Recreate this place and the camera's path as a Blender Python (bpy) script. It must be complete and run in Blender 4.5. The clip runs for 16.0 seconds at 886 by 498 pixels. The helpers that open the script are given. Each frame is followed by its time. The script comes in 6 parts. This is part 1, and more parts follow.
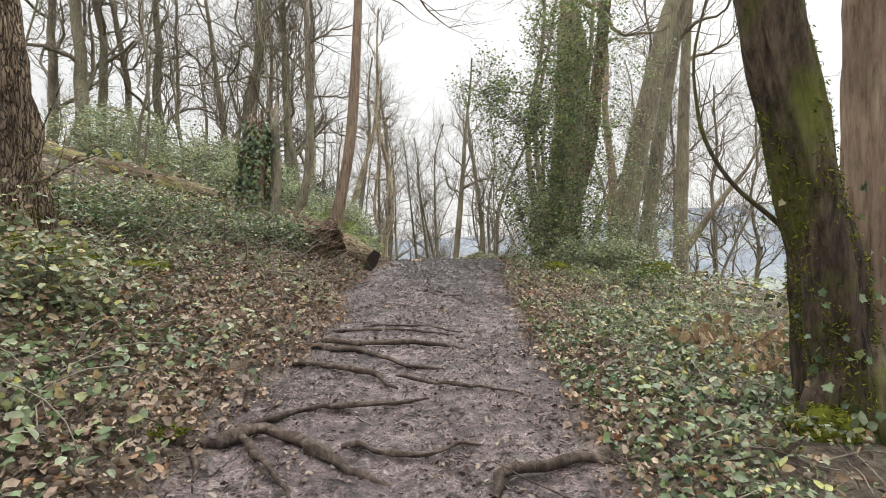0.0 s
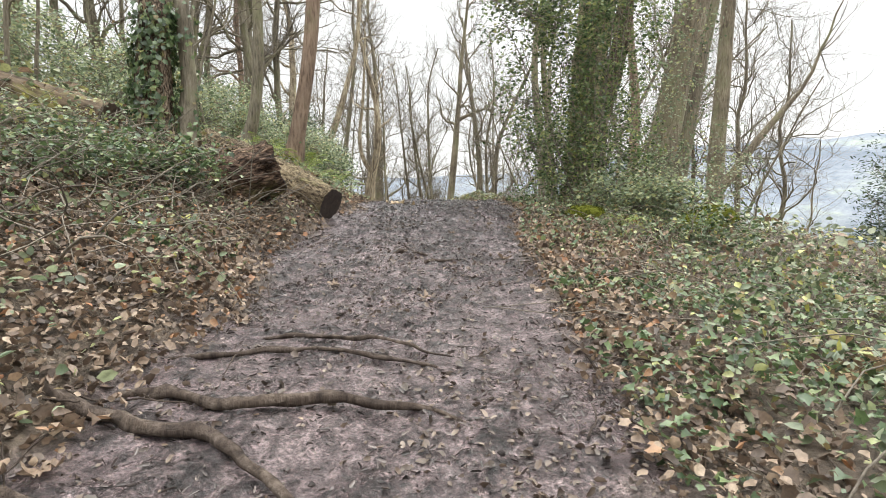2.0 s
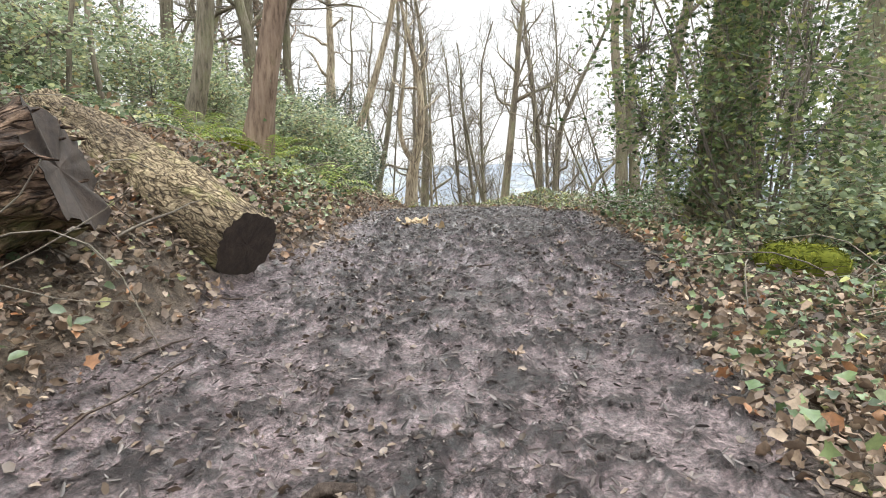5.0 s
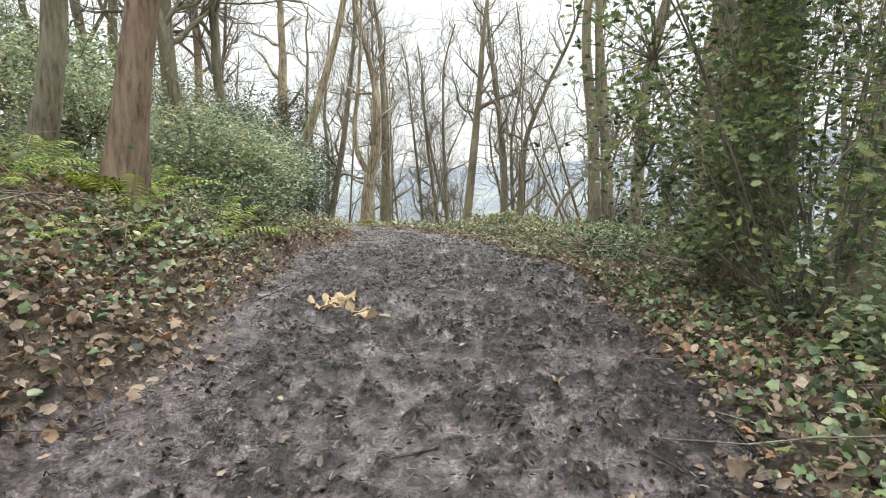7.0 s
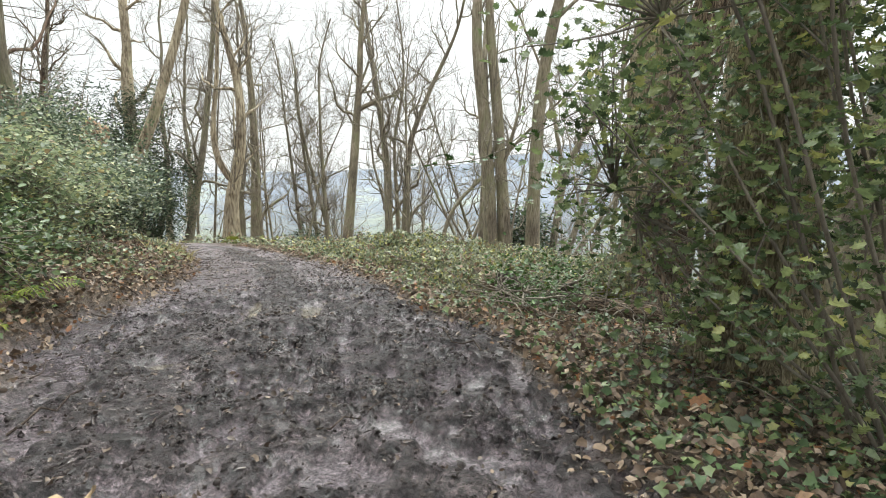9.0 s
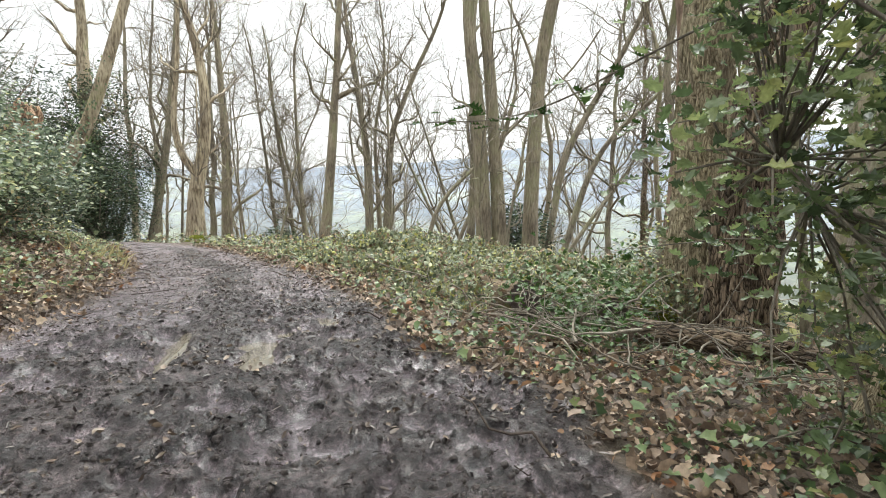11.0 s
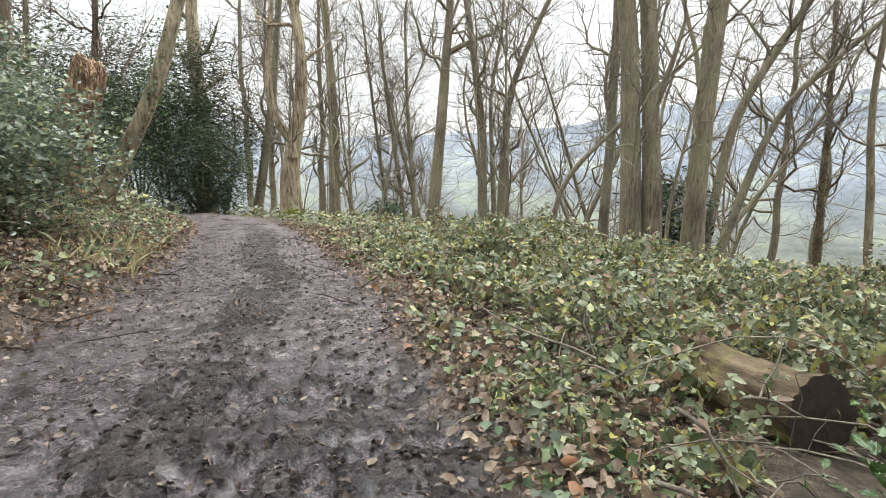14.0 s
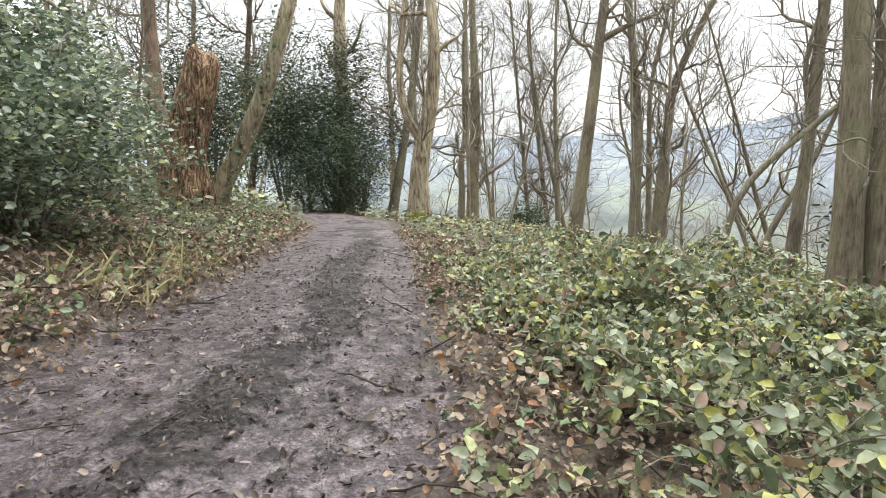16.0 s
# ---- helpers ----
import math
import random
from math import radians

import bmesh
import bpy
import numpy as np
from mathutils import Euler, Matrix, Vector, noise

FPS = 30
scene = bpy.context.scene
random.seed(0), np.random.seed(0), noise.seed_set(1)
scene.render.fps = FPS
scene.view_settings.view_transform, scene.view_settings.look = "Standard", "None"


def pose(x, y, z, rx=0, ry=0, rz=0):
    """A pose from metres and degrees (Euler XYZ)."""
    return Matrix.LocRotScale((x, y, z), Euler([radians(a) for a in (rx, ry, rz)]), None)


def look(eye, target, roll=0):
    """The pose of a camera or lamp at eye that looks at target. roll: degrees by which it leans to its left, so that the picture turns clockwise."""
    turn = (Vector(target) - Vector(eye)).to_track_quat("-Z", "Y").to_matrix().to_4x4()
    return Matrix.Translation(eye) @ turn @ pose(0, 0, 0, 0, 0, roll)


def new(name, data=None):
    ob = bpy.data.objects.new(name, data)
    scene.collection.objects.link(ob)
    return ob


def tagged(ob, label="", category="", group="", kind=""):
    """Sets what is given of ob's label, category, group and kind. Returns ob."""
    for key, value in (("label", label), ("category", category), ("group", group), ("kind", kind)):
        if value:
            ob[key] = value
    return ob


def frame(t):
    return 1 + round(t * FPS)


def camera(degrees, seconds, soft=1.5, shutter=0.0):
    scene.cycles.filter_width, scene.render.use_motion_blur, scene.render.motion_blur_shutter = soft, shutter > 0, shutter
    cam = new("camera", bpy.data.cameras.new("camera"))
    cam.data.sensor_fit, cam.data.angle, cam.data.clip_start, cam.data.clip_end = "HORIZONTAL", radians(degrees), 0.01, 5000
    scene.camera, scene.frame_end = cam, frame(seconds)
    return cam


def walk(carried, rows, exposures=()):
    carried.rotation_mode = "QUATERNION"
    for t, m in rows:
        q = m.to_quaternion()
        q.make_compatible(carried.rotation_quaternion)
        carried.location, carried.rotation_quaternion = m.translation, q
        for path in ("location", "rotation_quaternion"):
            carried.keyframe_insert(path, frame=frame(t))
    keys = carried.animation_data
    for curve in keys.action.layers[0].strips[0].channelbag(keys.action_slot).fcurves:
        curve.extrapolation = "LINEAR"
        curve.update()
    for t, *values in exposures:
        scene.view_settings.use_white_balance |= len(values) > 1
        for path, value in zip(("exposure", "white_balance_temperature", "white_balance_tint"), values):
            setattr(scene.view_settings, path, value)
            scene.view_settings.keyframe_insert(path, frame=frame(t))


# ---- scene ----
cam = camera(75.3, 16.0, 0.95)
PATH = [
    (0, (0.283, -0.299, 1.373), (0.284, 1.701, 1.336), -0.0),
    (0.5, (0.359, 0.404, 1.287), (0.401, 2.4, 1.178), 0.1),
    (1, (0.392, 1.089, 1.271), (0.444, 3.083, 1.121), 0.0),
    (1.5, (0.39, 1.909, 1.308), (0.437, 3.897, 1.101), 0.1),
    (2, (0.4, 2.593, 1.326), (0.416, 4.577, 1.076), 0.1),
    (2.5, (0.51, 3.277, 1.339), (0.483, 5.257, 1.052), 0.0),
    (3, (0.584, 3.994, 1.331), (0.455, 5.967, 1.033), -0.1),
    (3.5, (0.596, 4.725, 1.345), (0.399, 6.691, 1.04), -0.1),
    (4, (0.503, 5.459, 1.373), (0.297, 7.424, 1.062), 0.1),
    (4.5, (0.442, 6.172, 1.382), (0.256, 8.14, 1.082), -0.0),
    (7, (0.505, 8.511, 1.783), (0.461, 10.491, 1.502), 0.3),
    (7.5, (0.505, 9.085, 1.798), (0.568, 11.063, 1.507), 0.3),
    (8, (0.56, 9.617, 1.863), (0.73, 11.59, 1.582), 0.3),
    (8.5, (0.593, 10.15, 1.92), (0.881, 12.111, 1.654), 0.4),
    (9, (0.57, 10.59, 1.918), (0.929, 12.539, 1.651), 0.4),
    (11.5, (0.699, 12.607, 1.757), (1.125, 14.54, 1.469), 0.4),
    (12, (0.712, 13.063, 1.744), (1.131, 14.995, 1.438), 0.3),
    (12.5, (0.763, 13.473, 1.706), (1.119, 15.418, 1.41), 0.2),
    (13, (0.769, 13.941, 1.73), (1.066, 15.893, 1.41), 0.2),
    (13.5, (0.882, 14.417, 1.72), (1.044, 16.379, 1.365), 0.0),
    (14, (0.95, 14.926, 1.719), (0.987, 16.888, 1.329), -0.1),
    (14.5, (0.945, 15.373, 1.689), (0.861, 17.332, 1.297), -0.2),
    (15, (1.078, 15.824, 1.662), (0.857, 17.773, 1.274), -0.3),
    (15.5, (1.143, 16.264, 1.637), (0.804, 18.196, 1.246), -0.4),
    (16, (1.143, 16.69, 1.628), (0.679, 18.597, 1.243), -0.4),
]
walk(cam, [(t, look(eye, target, roll)) for t, eye, target, roll in PATH], [(0, 0.65, 6650, 7), (2, 0.95, 6550, 6), (5, 1.2, 6450, 6), (7, 0.95, 6450, 3), (9, 0.98, 6450, 3), (11.5, 1.12, 6500, 4), (12.3, 1.09, 6500, 4), (14, 0.93, 6450, 5), (16, 1.05, 6450, 5)])

# ---- world, sun ----
world = bpy.data.worlds.new("overcast_sky")
scene.world = world
world.use_nodes = True
wn, wl = world.node_tree.nodes, world.node_tree.links
sky = wn.new("ShaderNodeTexSky")
sky.sky_type = "NISHITA"
sky.sun_disc = False
sky.sun_elevation = radians(38)
sky.sun_rotation = radians(20)
sky.dust_density = 1.0
grey = wn.new("ShaderNodeHueSaturation")
grey.inputs["Saturation"].default_value = 0.12
wl.new(sky.outputs[0], grey.inputs["Color"])
bg = wn["Background"]
bg.inputs["Strength"].default_value = 0.12
cloud = wn.new("ShaderNodeMix")
cloud.data_type = "RGBA"
cloud.inputs[0].default_value = 0.88
# an overcast sky is about three times as bright overhead as at the horizon
where, split, gain = wn.new("ShaderNodeTexCoord"), wn.new("ShaderNodeSeparateXYZ"), wn.new("ShaderNodeValToRGB")
wl.new(where.outputs["Generated"], split.inputs[0])
wl.new(split.outputs["Z"], gain.inputs[0])
gain.color_ramp.elements[0].color = (0.165, 0.165, 0.17, 1)
gain.color_ramp.elements[1].color = (1.0, 1.0, 1.02, 1)
gain.color_ramp.elements.new(0.4).color = (0.205, 0.205, 0.21, 1)
lift = wn.new("ShaderNodeVectorMath")
lift.operation = "SCALE"
lift.inputs["Scale"].default_value = 26.0
wl.new(gain.outputs[0], lift.inputs[0])
wl.new(lift.outputs[0], cloud.inputs[7])
wl.new(grey.outputs[0], cloud.inputs[6])
wl.new(cloud.outputs[2], bg.inputs["Color"])

sun = new("sun", bpy.data.lights.new("sun", "SUN"))
sun.data.energy, sun.data.angle, sun.data.color = 1.3, radians(50), (1.0, 0.97, 0.92)
sun.matrix_world = look((5, 12, 18), (0, 0, 0))

# ---- materials ----
def shader(name):
    m = bpy.data.materials.new(name)
    m.use_nodes = True
    n, l = m.node_tree.nodes, m.node_tree.links
    return m, n, l, n["Principled BSDF"]


def ramp(n, stops):
    r = n.new("ShaderNodeValToRGB")
    e = r.color_ramp.elements
    while len(e) < len(stops):
        e.new(0.5)
    for el, (at, c) in zip(e, stops):
        el.position, el.color = at, (*c, 1)
    return r


def grain(n, l, scale, detail=4.0, stretch=(1, 1, 1), rough=0.6, source="Object"):
    tc, mp, nt = n.new("ShaderNodeTexCoord"), n.new("ShaderNodeMapping"), n.new("ShaderNodeTexNoise")
    mp.inputs["Scale"].default_value = stretch
    nt.inputs["Scale"].default_value, nt.inputs["Detail"].default_value, nt.inputs["Roughness"].default_value = scale, detail, rough
    l.new(tc.outputs[source], mp.inputs[0])
    l.new(mp.outputs[0], nt.inputs["Vector"])
    return nt


def mixed(n, l, fac, a, b, blend="MIX"):
    m = n.new("ShaderNodeMix")
    m.data_type, m.blend_type = "RGBA", blend
    for sock, v in ((m.inputs[0], fac), (m.inputs[6], a), (m.inputs[7], b)):
        if isinstance(v, (int, float)):
            sock.default_value = v
        elif isinstance(v, tuple):
            sock.default_value = (*v, 1)
        else:
            l.new(v, sock)
    return m.outputs[2]


def bumped(n, l, p, height, strength, distance=0.02, chain=None):
    b = n.new("ShaderNodeBump")
    b.inputs["Strength"].default_value, b.inputs["Distance"].default_value = strength, distance
    l.new(height, b.inputs["Height"])
    if chain:
        l.new(chain, b.inputs["Normal"])
    l.new(b.outputs[0], p.inputs["Normal"])
    return b.outputs[0]


def bark(name, dark, mid, pale, moss=None, moss_at=0.6, furrow=30, rough=0.85, depth=0.6, crisp=1.0, run=0.16, net=0.0, crack=(0.3, 0.28, 0.26)):
    """Bark furrowed along the trunk, with stains and patches of algae or moss. net: how many interlaced ridges a metre round."""
    m, n, l, p = shader(name)
    fine = grain(n, l, furrow, 6, (1, 1, run), 0.7)
    broad = grain(n, l, 2.2, 4, (1, 1, 0.5))
    col = ramp(n, [(0.5 - 0.18 * crisp, dark), (0.5, mid), (0.5 + 0.22 * crisp, pale)])
    l.new(fine.outputs["Fac"], col.inputs[0])
    stain = ramp(n, [(0.35, (0.55, 0.52, 0.5)), (0.65, (1.1, 1.08, 1.0))])
    l.new(broad.outputs["Fac"], stain.inputs[0])
    c = mixed(n, l, 1.0, col.outputs[0], stain.outputs[0], "MULTIPLY")
    plates = None
    if net:
        where, swirl, add, cells = n.new("ShaderNodeTexCoord"), grain(n, l, 5, 3, (1, 1, 0.4)), n.new("ShaderNodeMix"), n.new("ShaderNodeTexVoronoi")
        add.data_type, add.blend_type = "RGBA", "LINEAR_LIGHT"
        add.inputs[0].default_value = 0.12
        l.new(where.outputs["Object"], add.inputs[6])
        l.new(swirl.outputs["Color"], add.inputs[7])
        slow = n.new("ShaderNodeMapping")
        slow.inputs["Scale"].default_value = (1, 1, 0.11)
        l.new(add.outputs[2], slow.inputs[0])
        cells.feature = "DISTANCE_TO_EDGE"
        cells.inputs["Scale"].default_value = net
        l.new(slow.outputs[0], cells.inputs["Vector"])
        plates = ramp(n, [(0.0, (0, 0, 0)), (0.13, (1, 1, 1))])
        l.new(cells.outputs["Distance"], plates.inputs[0])
        tint = mixed(n, l, plates.outputs[0], crack, (1.12, 1.12, 1.12))
        c = mixed(n, l, 1.0, c, tint, "MULTIPLY")
    if moss:
        patch = grain(n, l, 1.7, 7, (1, 1, 0.6), 0.7)
        pr = ramp(n, [(moss_at - 0.08, (0, 0, 0)), (moss_at + 0.1, (1, 1, 1))])
        l.new(patch.outputs["Fac"], pr.inputs[0])
        c = mixed(n, l, pr.outputs[0], c, moss)
    l.new(c, p.inputs["Base Color"])
    p.inputs["Roughness"].default_value = rough
    p.inputs["Specular IOR Level"].default_value = 0.25
    c = bumped(n, l, p, fine.outputs["Fac"], depth, 0.03)
    if net:
        bumped(n, l, p, plates.outputs[0], 0.9, 0.03, c)
    return m


def leafy(name, stops, rough=0.45, thru=0.25, spec=0.4, scale=35):
    """Leaves: each leaf takes its own colour from the ramp, with veins and blotches; some light passes through."""
    m, n, l, p = shader(name)
    geo = n.new("ShaderNodeNewGeometry")
    col = ramp(n, stops)
    l.new(geo.outputs["Random Per Island"], col.inputs[0])
    blot = grain(n, l, scale, 3)
    sh = ramp(n, [(0.3, (0.65, 0.65, 0.62)), (0.7, (1.15, 1.15, 1.1))])
    l.new(blot.outputs["Fac"], sh.inputs[0])
    c = mixed(n, l, 1.0, col.outputs[0], sh.outputs[0], "MULTIPLY")
    l.new(c, p.inputs["Base Color"])
    p.inputs["Roughness"].default_value = rough
    p.inputs["Specular IOR Level"].default_value = spec
    tr, mx = n.new("ShaderNodeBsdfTranslucent"), n.new("ShaderNodeMixShader")
    mx.inputs[0].default_value = thru
    l.new(c, tr.inputs["Color"])
    out = n["Material Output"]
    l.new(p.outputs[0], mx.inputs[1])
    l.new(tr.outputs[0], mx.inputs[2])
    l.new(mx.outputs[0], out.inputs["Surface"])
    return m


def ground_material():
    m, n, l, p = shader("earth_and_mud")
    at = n.new("ShaderNodeAttribute")
    at.attribute_name = "mud"
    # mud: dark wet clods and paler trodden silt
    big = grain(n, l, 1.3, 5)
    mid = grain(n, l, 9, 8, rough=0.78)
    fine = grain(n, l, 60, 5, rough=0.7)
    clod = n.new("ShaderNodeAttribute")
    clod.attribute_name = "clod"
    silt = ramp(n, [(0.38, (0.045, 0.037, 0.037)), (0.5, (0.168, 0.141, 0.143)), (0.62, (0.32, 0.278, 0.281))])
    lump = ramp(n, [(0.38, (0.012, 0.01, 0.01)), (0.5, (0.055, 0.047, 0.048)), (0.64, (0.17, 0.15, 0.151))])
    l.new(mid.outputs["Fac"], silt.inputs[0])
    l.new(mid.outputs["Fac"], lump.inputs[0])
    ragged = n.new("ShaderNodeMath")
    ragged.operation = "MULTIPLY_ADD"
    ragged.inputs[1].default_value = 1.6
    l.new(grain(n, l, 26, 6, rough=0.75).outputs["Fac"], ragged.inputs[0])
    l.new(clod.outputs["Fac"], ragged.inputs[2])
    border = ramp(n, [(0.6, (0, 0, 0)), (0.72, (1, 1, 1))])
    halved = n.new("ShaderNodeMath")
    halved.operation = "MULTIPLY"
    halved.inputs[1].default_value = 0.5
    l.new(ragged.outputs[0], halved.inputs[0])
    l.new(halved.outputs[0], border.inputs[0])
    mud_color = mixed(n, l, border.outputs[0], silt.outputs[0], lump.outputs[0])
    tone = ramp(n, [(0.3, (0.7, 0.68, 0.68)), (0.7, (1.2, 1.18, 1.15))])
    l.new(big.outputs["Fac"], tone.inputs[0])
    wet = mixed(n, l, 1.0, mud_color, tone.outputs[0], "MULTIPLY")
    grit = ramp(n, [(0.36, (0.28, 0.27, 0.26)), (0.5, (0.95, 0.95, 0.95)), (0.68, (2.0, 1.95, 1.9))])
    l.new(fine.outputs["Fac"], grit.inputs[0])
    wet = mixed(n, l, 1.0, wet, grit.outputs[0], "MULTIPLY")
    moist = n.new("ShaderNodeAttribute")
    moist.attribute_name = "wet"
    wet = mixed(n, l, 1.0, wet, mixed(n, l, moist.outputs["Fac"], (1.12, 1.0, 0.98), (0.84, 0.95, 1.17)), "MULTIPLY")
    soil = ramp(n, [(0.36, (0.045, 0.034, 0.025)), (0.5, (0.12, 0.09, 0.066)), (0.64, (0.22, 0.17, 0.125))])
    l.new(mid.outputs["Fac"], soil.inputs[0])
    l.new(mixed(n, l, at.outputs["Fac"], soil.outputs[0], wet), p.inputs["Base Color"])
    gloss = ramp(n, [(0.38, (0.22, 0.22, 0.22)), (0.62, (0.46, 0.46, 0.46))])
    l.new(big.outputs["Fac"], gloss.inputs[0])
    l.new(mixed(n, l, at.outputs["Fac"], (0.9, 0.9, 0.9), gloss.outputs[0]), p.inputs["Roughness"])
    # a film of water lies on the lower, flatter mud
    film = ramp(n, [(0.43, (1, 1, 1)), (0.49, (0, 0, 0))])
    l.new(grain(n, l, 7.5, 6, rough=0.7).outputs["Fac"], film.inputs[0])
    l.new(mixed(n, l, 1.0, film.outputs[0], moist.outputs["Color"], "MULTIPLY"), p.inputs["Coat Weight"])
    p.inputs["Coat Roughness"].default_value = 0.1
    crease = grain(n, l, 13, 5, rough=0.6)
    crease.noise_type = "RIDGED_MULTIFRACTAL"
    c = bumped(n, l, p, mid.outputs["Fac"], 1.0, 0.07)
    c = bumped(n, l, p, crease.outputs["Fac"], 0.7, 0.02, c)
    bumped(n, l, p, fine.outputs["Fac"], 1.0, 0.025, c)
    return m


def wood_material(name, a, b, rough=0.8):
    m, n, l, p = shader(name)
    f = grain(n, l, 14, 6, (1, 1, 1), 0.7)
    col = ramp(n, [(0.3, a), (0.7, b)])
    l.new(f.outputs["Fac"], col.inputs[0])
    l.new(col.outputs[0], p.inputs["Base Color"])
    p.inputs["Roughness"].default_value = rough
    bumped(n, l, p, f.outputs["Fac"], 0.6, 0.02)
    return m


def water_material():
    m, n, l, p = shader("puddle_water")
    f = grain(n, l, 5, 3)
    col = ramp(n, [(0.3, (0.1, 0.086, 0.066)), (0.7, (0.15, 0.132, 0.102))])
    l.new(f.outputs["Fac"], col.inputs[0])
    l.new(col.outputs[0], p.inputs["Base Color"])
    p.inputs["Roughness"].default_value = 0.08
    p.inputs["Specular IOR Level"].default_value = 0.3
    return m


def hill_material():
    m, n, l, p = shader("haze_painted_hill")
    f = grain(n, l, 0.011, 7, (1, 1, 4), 0.65)
    trees = grain(n, l, 0.16, 5, (1, 1, 1), 0.75)
    # distance haze is painted into these pale blue-grey slope colours
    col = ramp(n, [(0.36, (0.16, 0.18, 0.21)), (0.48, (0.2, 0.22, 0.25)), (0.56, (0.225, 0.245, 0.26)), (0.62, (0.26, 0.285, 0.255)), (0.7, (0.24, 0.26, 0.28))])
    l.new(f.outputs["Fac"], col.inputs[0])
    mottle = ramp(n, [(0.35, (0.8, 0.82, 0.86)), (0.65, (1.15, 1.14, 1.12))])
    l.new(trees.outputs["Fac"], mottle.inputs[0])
    where, split = n.new("ShaderNodeTexCoord"), n.new("ShaderNodeSeparateXYZ")
    l.new(where.outputs["Object"], split.inputs[0])
    lower = n.new("ShaderNodeMapRange")
    lower.inputs["From Min"].default_value, lower.inputs["From Max"].default_value = -72, -25
    l.new(split.outputs["Z"], lower.inputs["Value"])
    floor = ramp(n, [(0.4, (0.095, 0.1, 0.088)), (0.5, (0.13, 0.135, 0.12)), (0.6, (0.15, 0.165, 0.125))])
    l.new(f.outputs["Fac"], floor.inputs[0])
    c = mixed(n, l, lower.outputs["Result"], floor.outputs[0], col.outputs[0])
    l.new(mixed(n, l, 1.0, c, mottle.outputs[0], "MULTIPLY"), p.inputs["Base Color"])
    p.inputs["Roughness"].default_value = 1.0
    p.inputs["Specular IOR Level"].default_value = 0.0
    return m


EARTH = ground_material()
BARK_GREY = bark("grey_brown_bark", (0.085, 0.073, 0.056), (0.23, 0.204, 0.162), (0.35, 0.32, 0.265), (0.2, 0.205, 0.11), 0.58)
BARK_PALE = bark("pale_olive_bark", (0.1, 0.083, 0.062), (0.265, 0.23, 0.178), (0.39, 0.35, 0.285), (0.22, 0.22, 0.125), 0.56, depth=0.9)
BARK_PINK = bark("reddish_bark", (0.11, 0.075, 0.056), (0.26, 0.19, 0.15), (0.36, 0.28, 0.225), (0.2, 0.195, 0.1), 0.64, 22)
BARK_DARK = bark("dark_furrowed_bark", (0.06, 0.045, 0.034), (0.22, 0.168, 0.124), (0.36, 0.29, 0.22), (0.24, 0.25, 0.09), 0.68, 30, depth=0.8, crisp=0.9, run=0.14, net=34, crack=(0.24, 0.21, 0.19))
BARK_OLIVE = bark("ridged_olive_bark", (0.17, 0.14, 0.095), (0.42, 0.365, 0.26), (0.56, 0.5, 0.37), (0.32, 0.33, 0.15), 0.64, 34, depth=0.8, crisp=0.9, run=0.16, net=56, crack=(0.6, 0.55, 0.48))
BARK_MOSSY = bark("mossy_bark", (0.03, 0.022, 0.017), (0.09, 0.068, 0.052), (0.17, 0.135, 0.1), (0.13, 0.14, 0.032), 0.55, 24, depth=1.0, crisp=0.8)
TWIG = bark("twig_bark", (0.12, 0.102, 0.085), (0.22, 0.196, 0.168), (0.32, 0.294, 0.255))
ROOT = bark("muddy_root_bark", (0.024, 0.017, 0.014), (0.08, 0.06, 0.05), (0.17, 0.138, 0.12), (0.13, 0.13, 0.05), 0.76, 22, depth=1.0)
LOG_BARK = bark("fallen_log_bark", (0.04, 0.028, 0.02), (0.14, 0.105, 0.07), (0.27, 0.21, 0.145), (0.24, 0.26, 0.05), 0.58, 14)
DARK_CUT = wood_material("near_black_end_grain", (0.012, 0.008, 0.006), (0.05, 0.033, 0.024))
CUT_WOOD = wood_material("cut_wood", (0.035, 0.024, 0.018), (0.13, 0.085, 0.055))
ROTTEN = bark("rotten_wood", (0.025, 0.017, 0.012), (0.12, 0.08, 0.055), (0.31, 0.215, 0.15), None, 0.6, 11, depth=1.0)
MOSS = leafy("moss", [(0.0, (0.04, 0.048, 0.01)), (0.5, (0.115, 0.13, 0.02)), (1.0, (0.25, 0.25, 0.04))], 0.9, 0.2, 0.1)
IVY = leafy("ivy_leaf", [(0.0, (0.03, 0.05, 0.022)), (0.35, (0.08, 0.128, 0.055)), (0.7, (0.145, 0.208, 0.09)), (0.88, (0.23, 0.28, 0.13)), (0.94, (0.29, 0.3, 0.11)), (1.0, (0.2, 0.12, 0.065))], 0.34, 0.28, 0.6)
BRAMBLE = leafy("bramble_leaf", [(0.0, (0.055, 0.07, 0.038)), (0.2, (0.13, 0.16, 0.09)), (0.42, (0.22, 0.25, 0.155)), (0.62, (0.31, 0.33, 0.22)), (0.74, (0.37, 0.38, 0.16)), (0.82, (0.4, 0.39, 0.1)), (0.86, (0.33, 0.23, 0.15)), (0.93, (0.26, 0.17, 0.115)), (1.0, (0.15, 0.095, 0.065))], 0.4, 0.28, 0.5)
HOLLY = leafy("holly_leaf", [(0.0, (0.045, 0.07, 0.035)), (0.4, (0.135, 0.19, 0.085)), (0.75, (0.24, 0.3, 0.135)), (0.93, (0.34, 0.38, 0.16)), (1.0, (0.42, 0.41, 0.14))], 0.2, 0.46, 0.8)
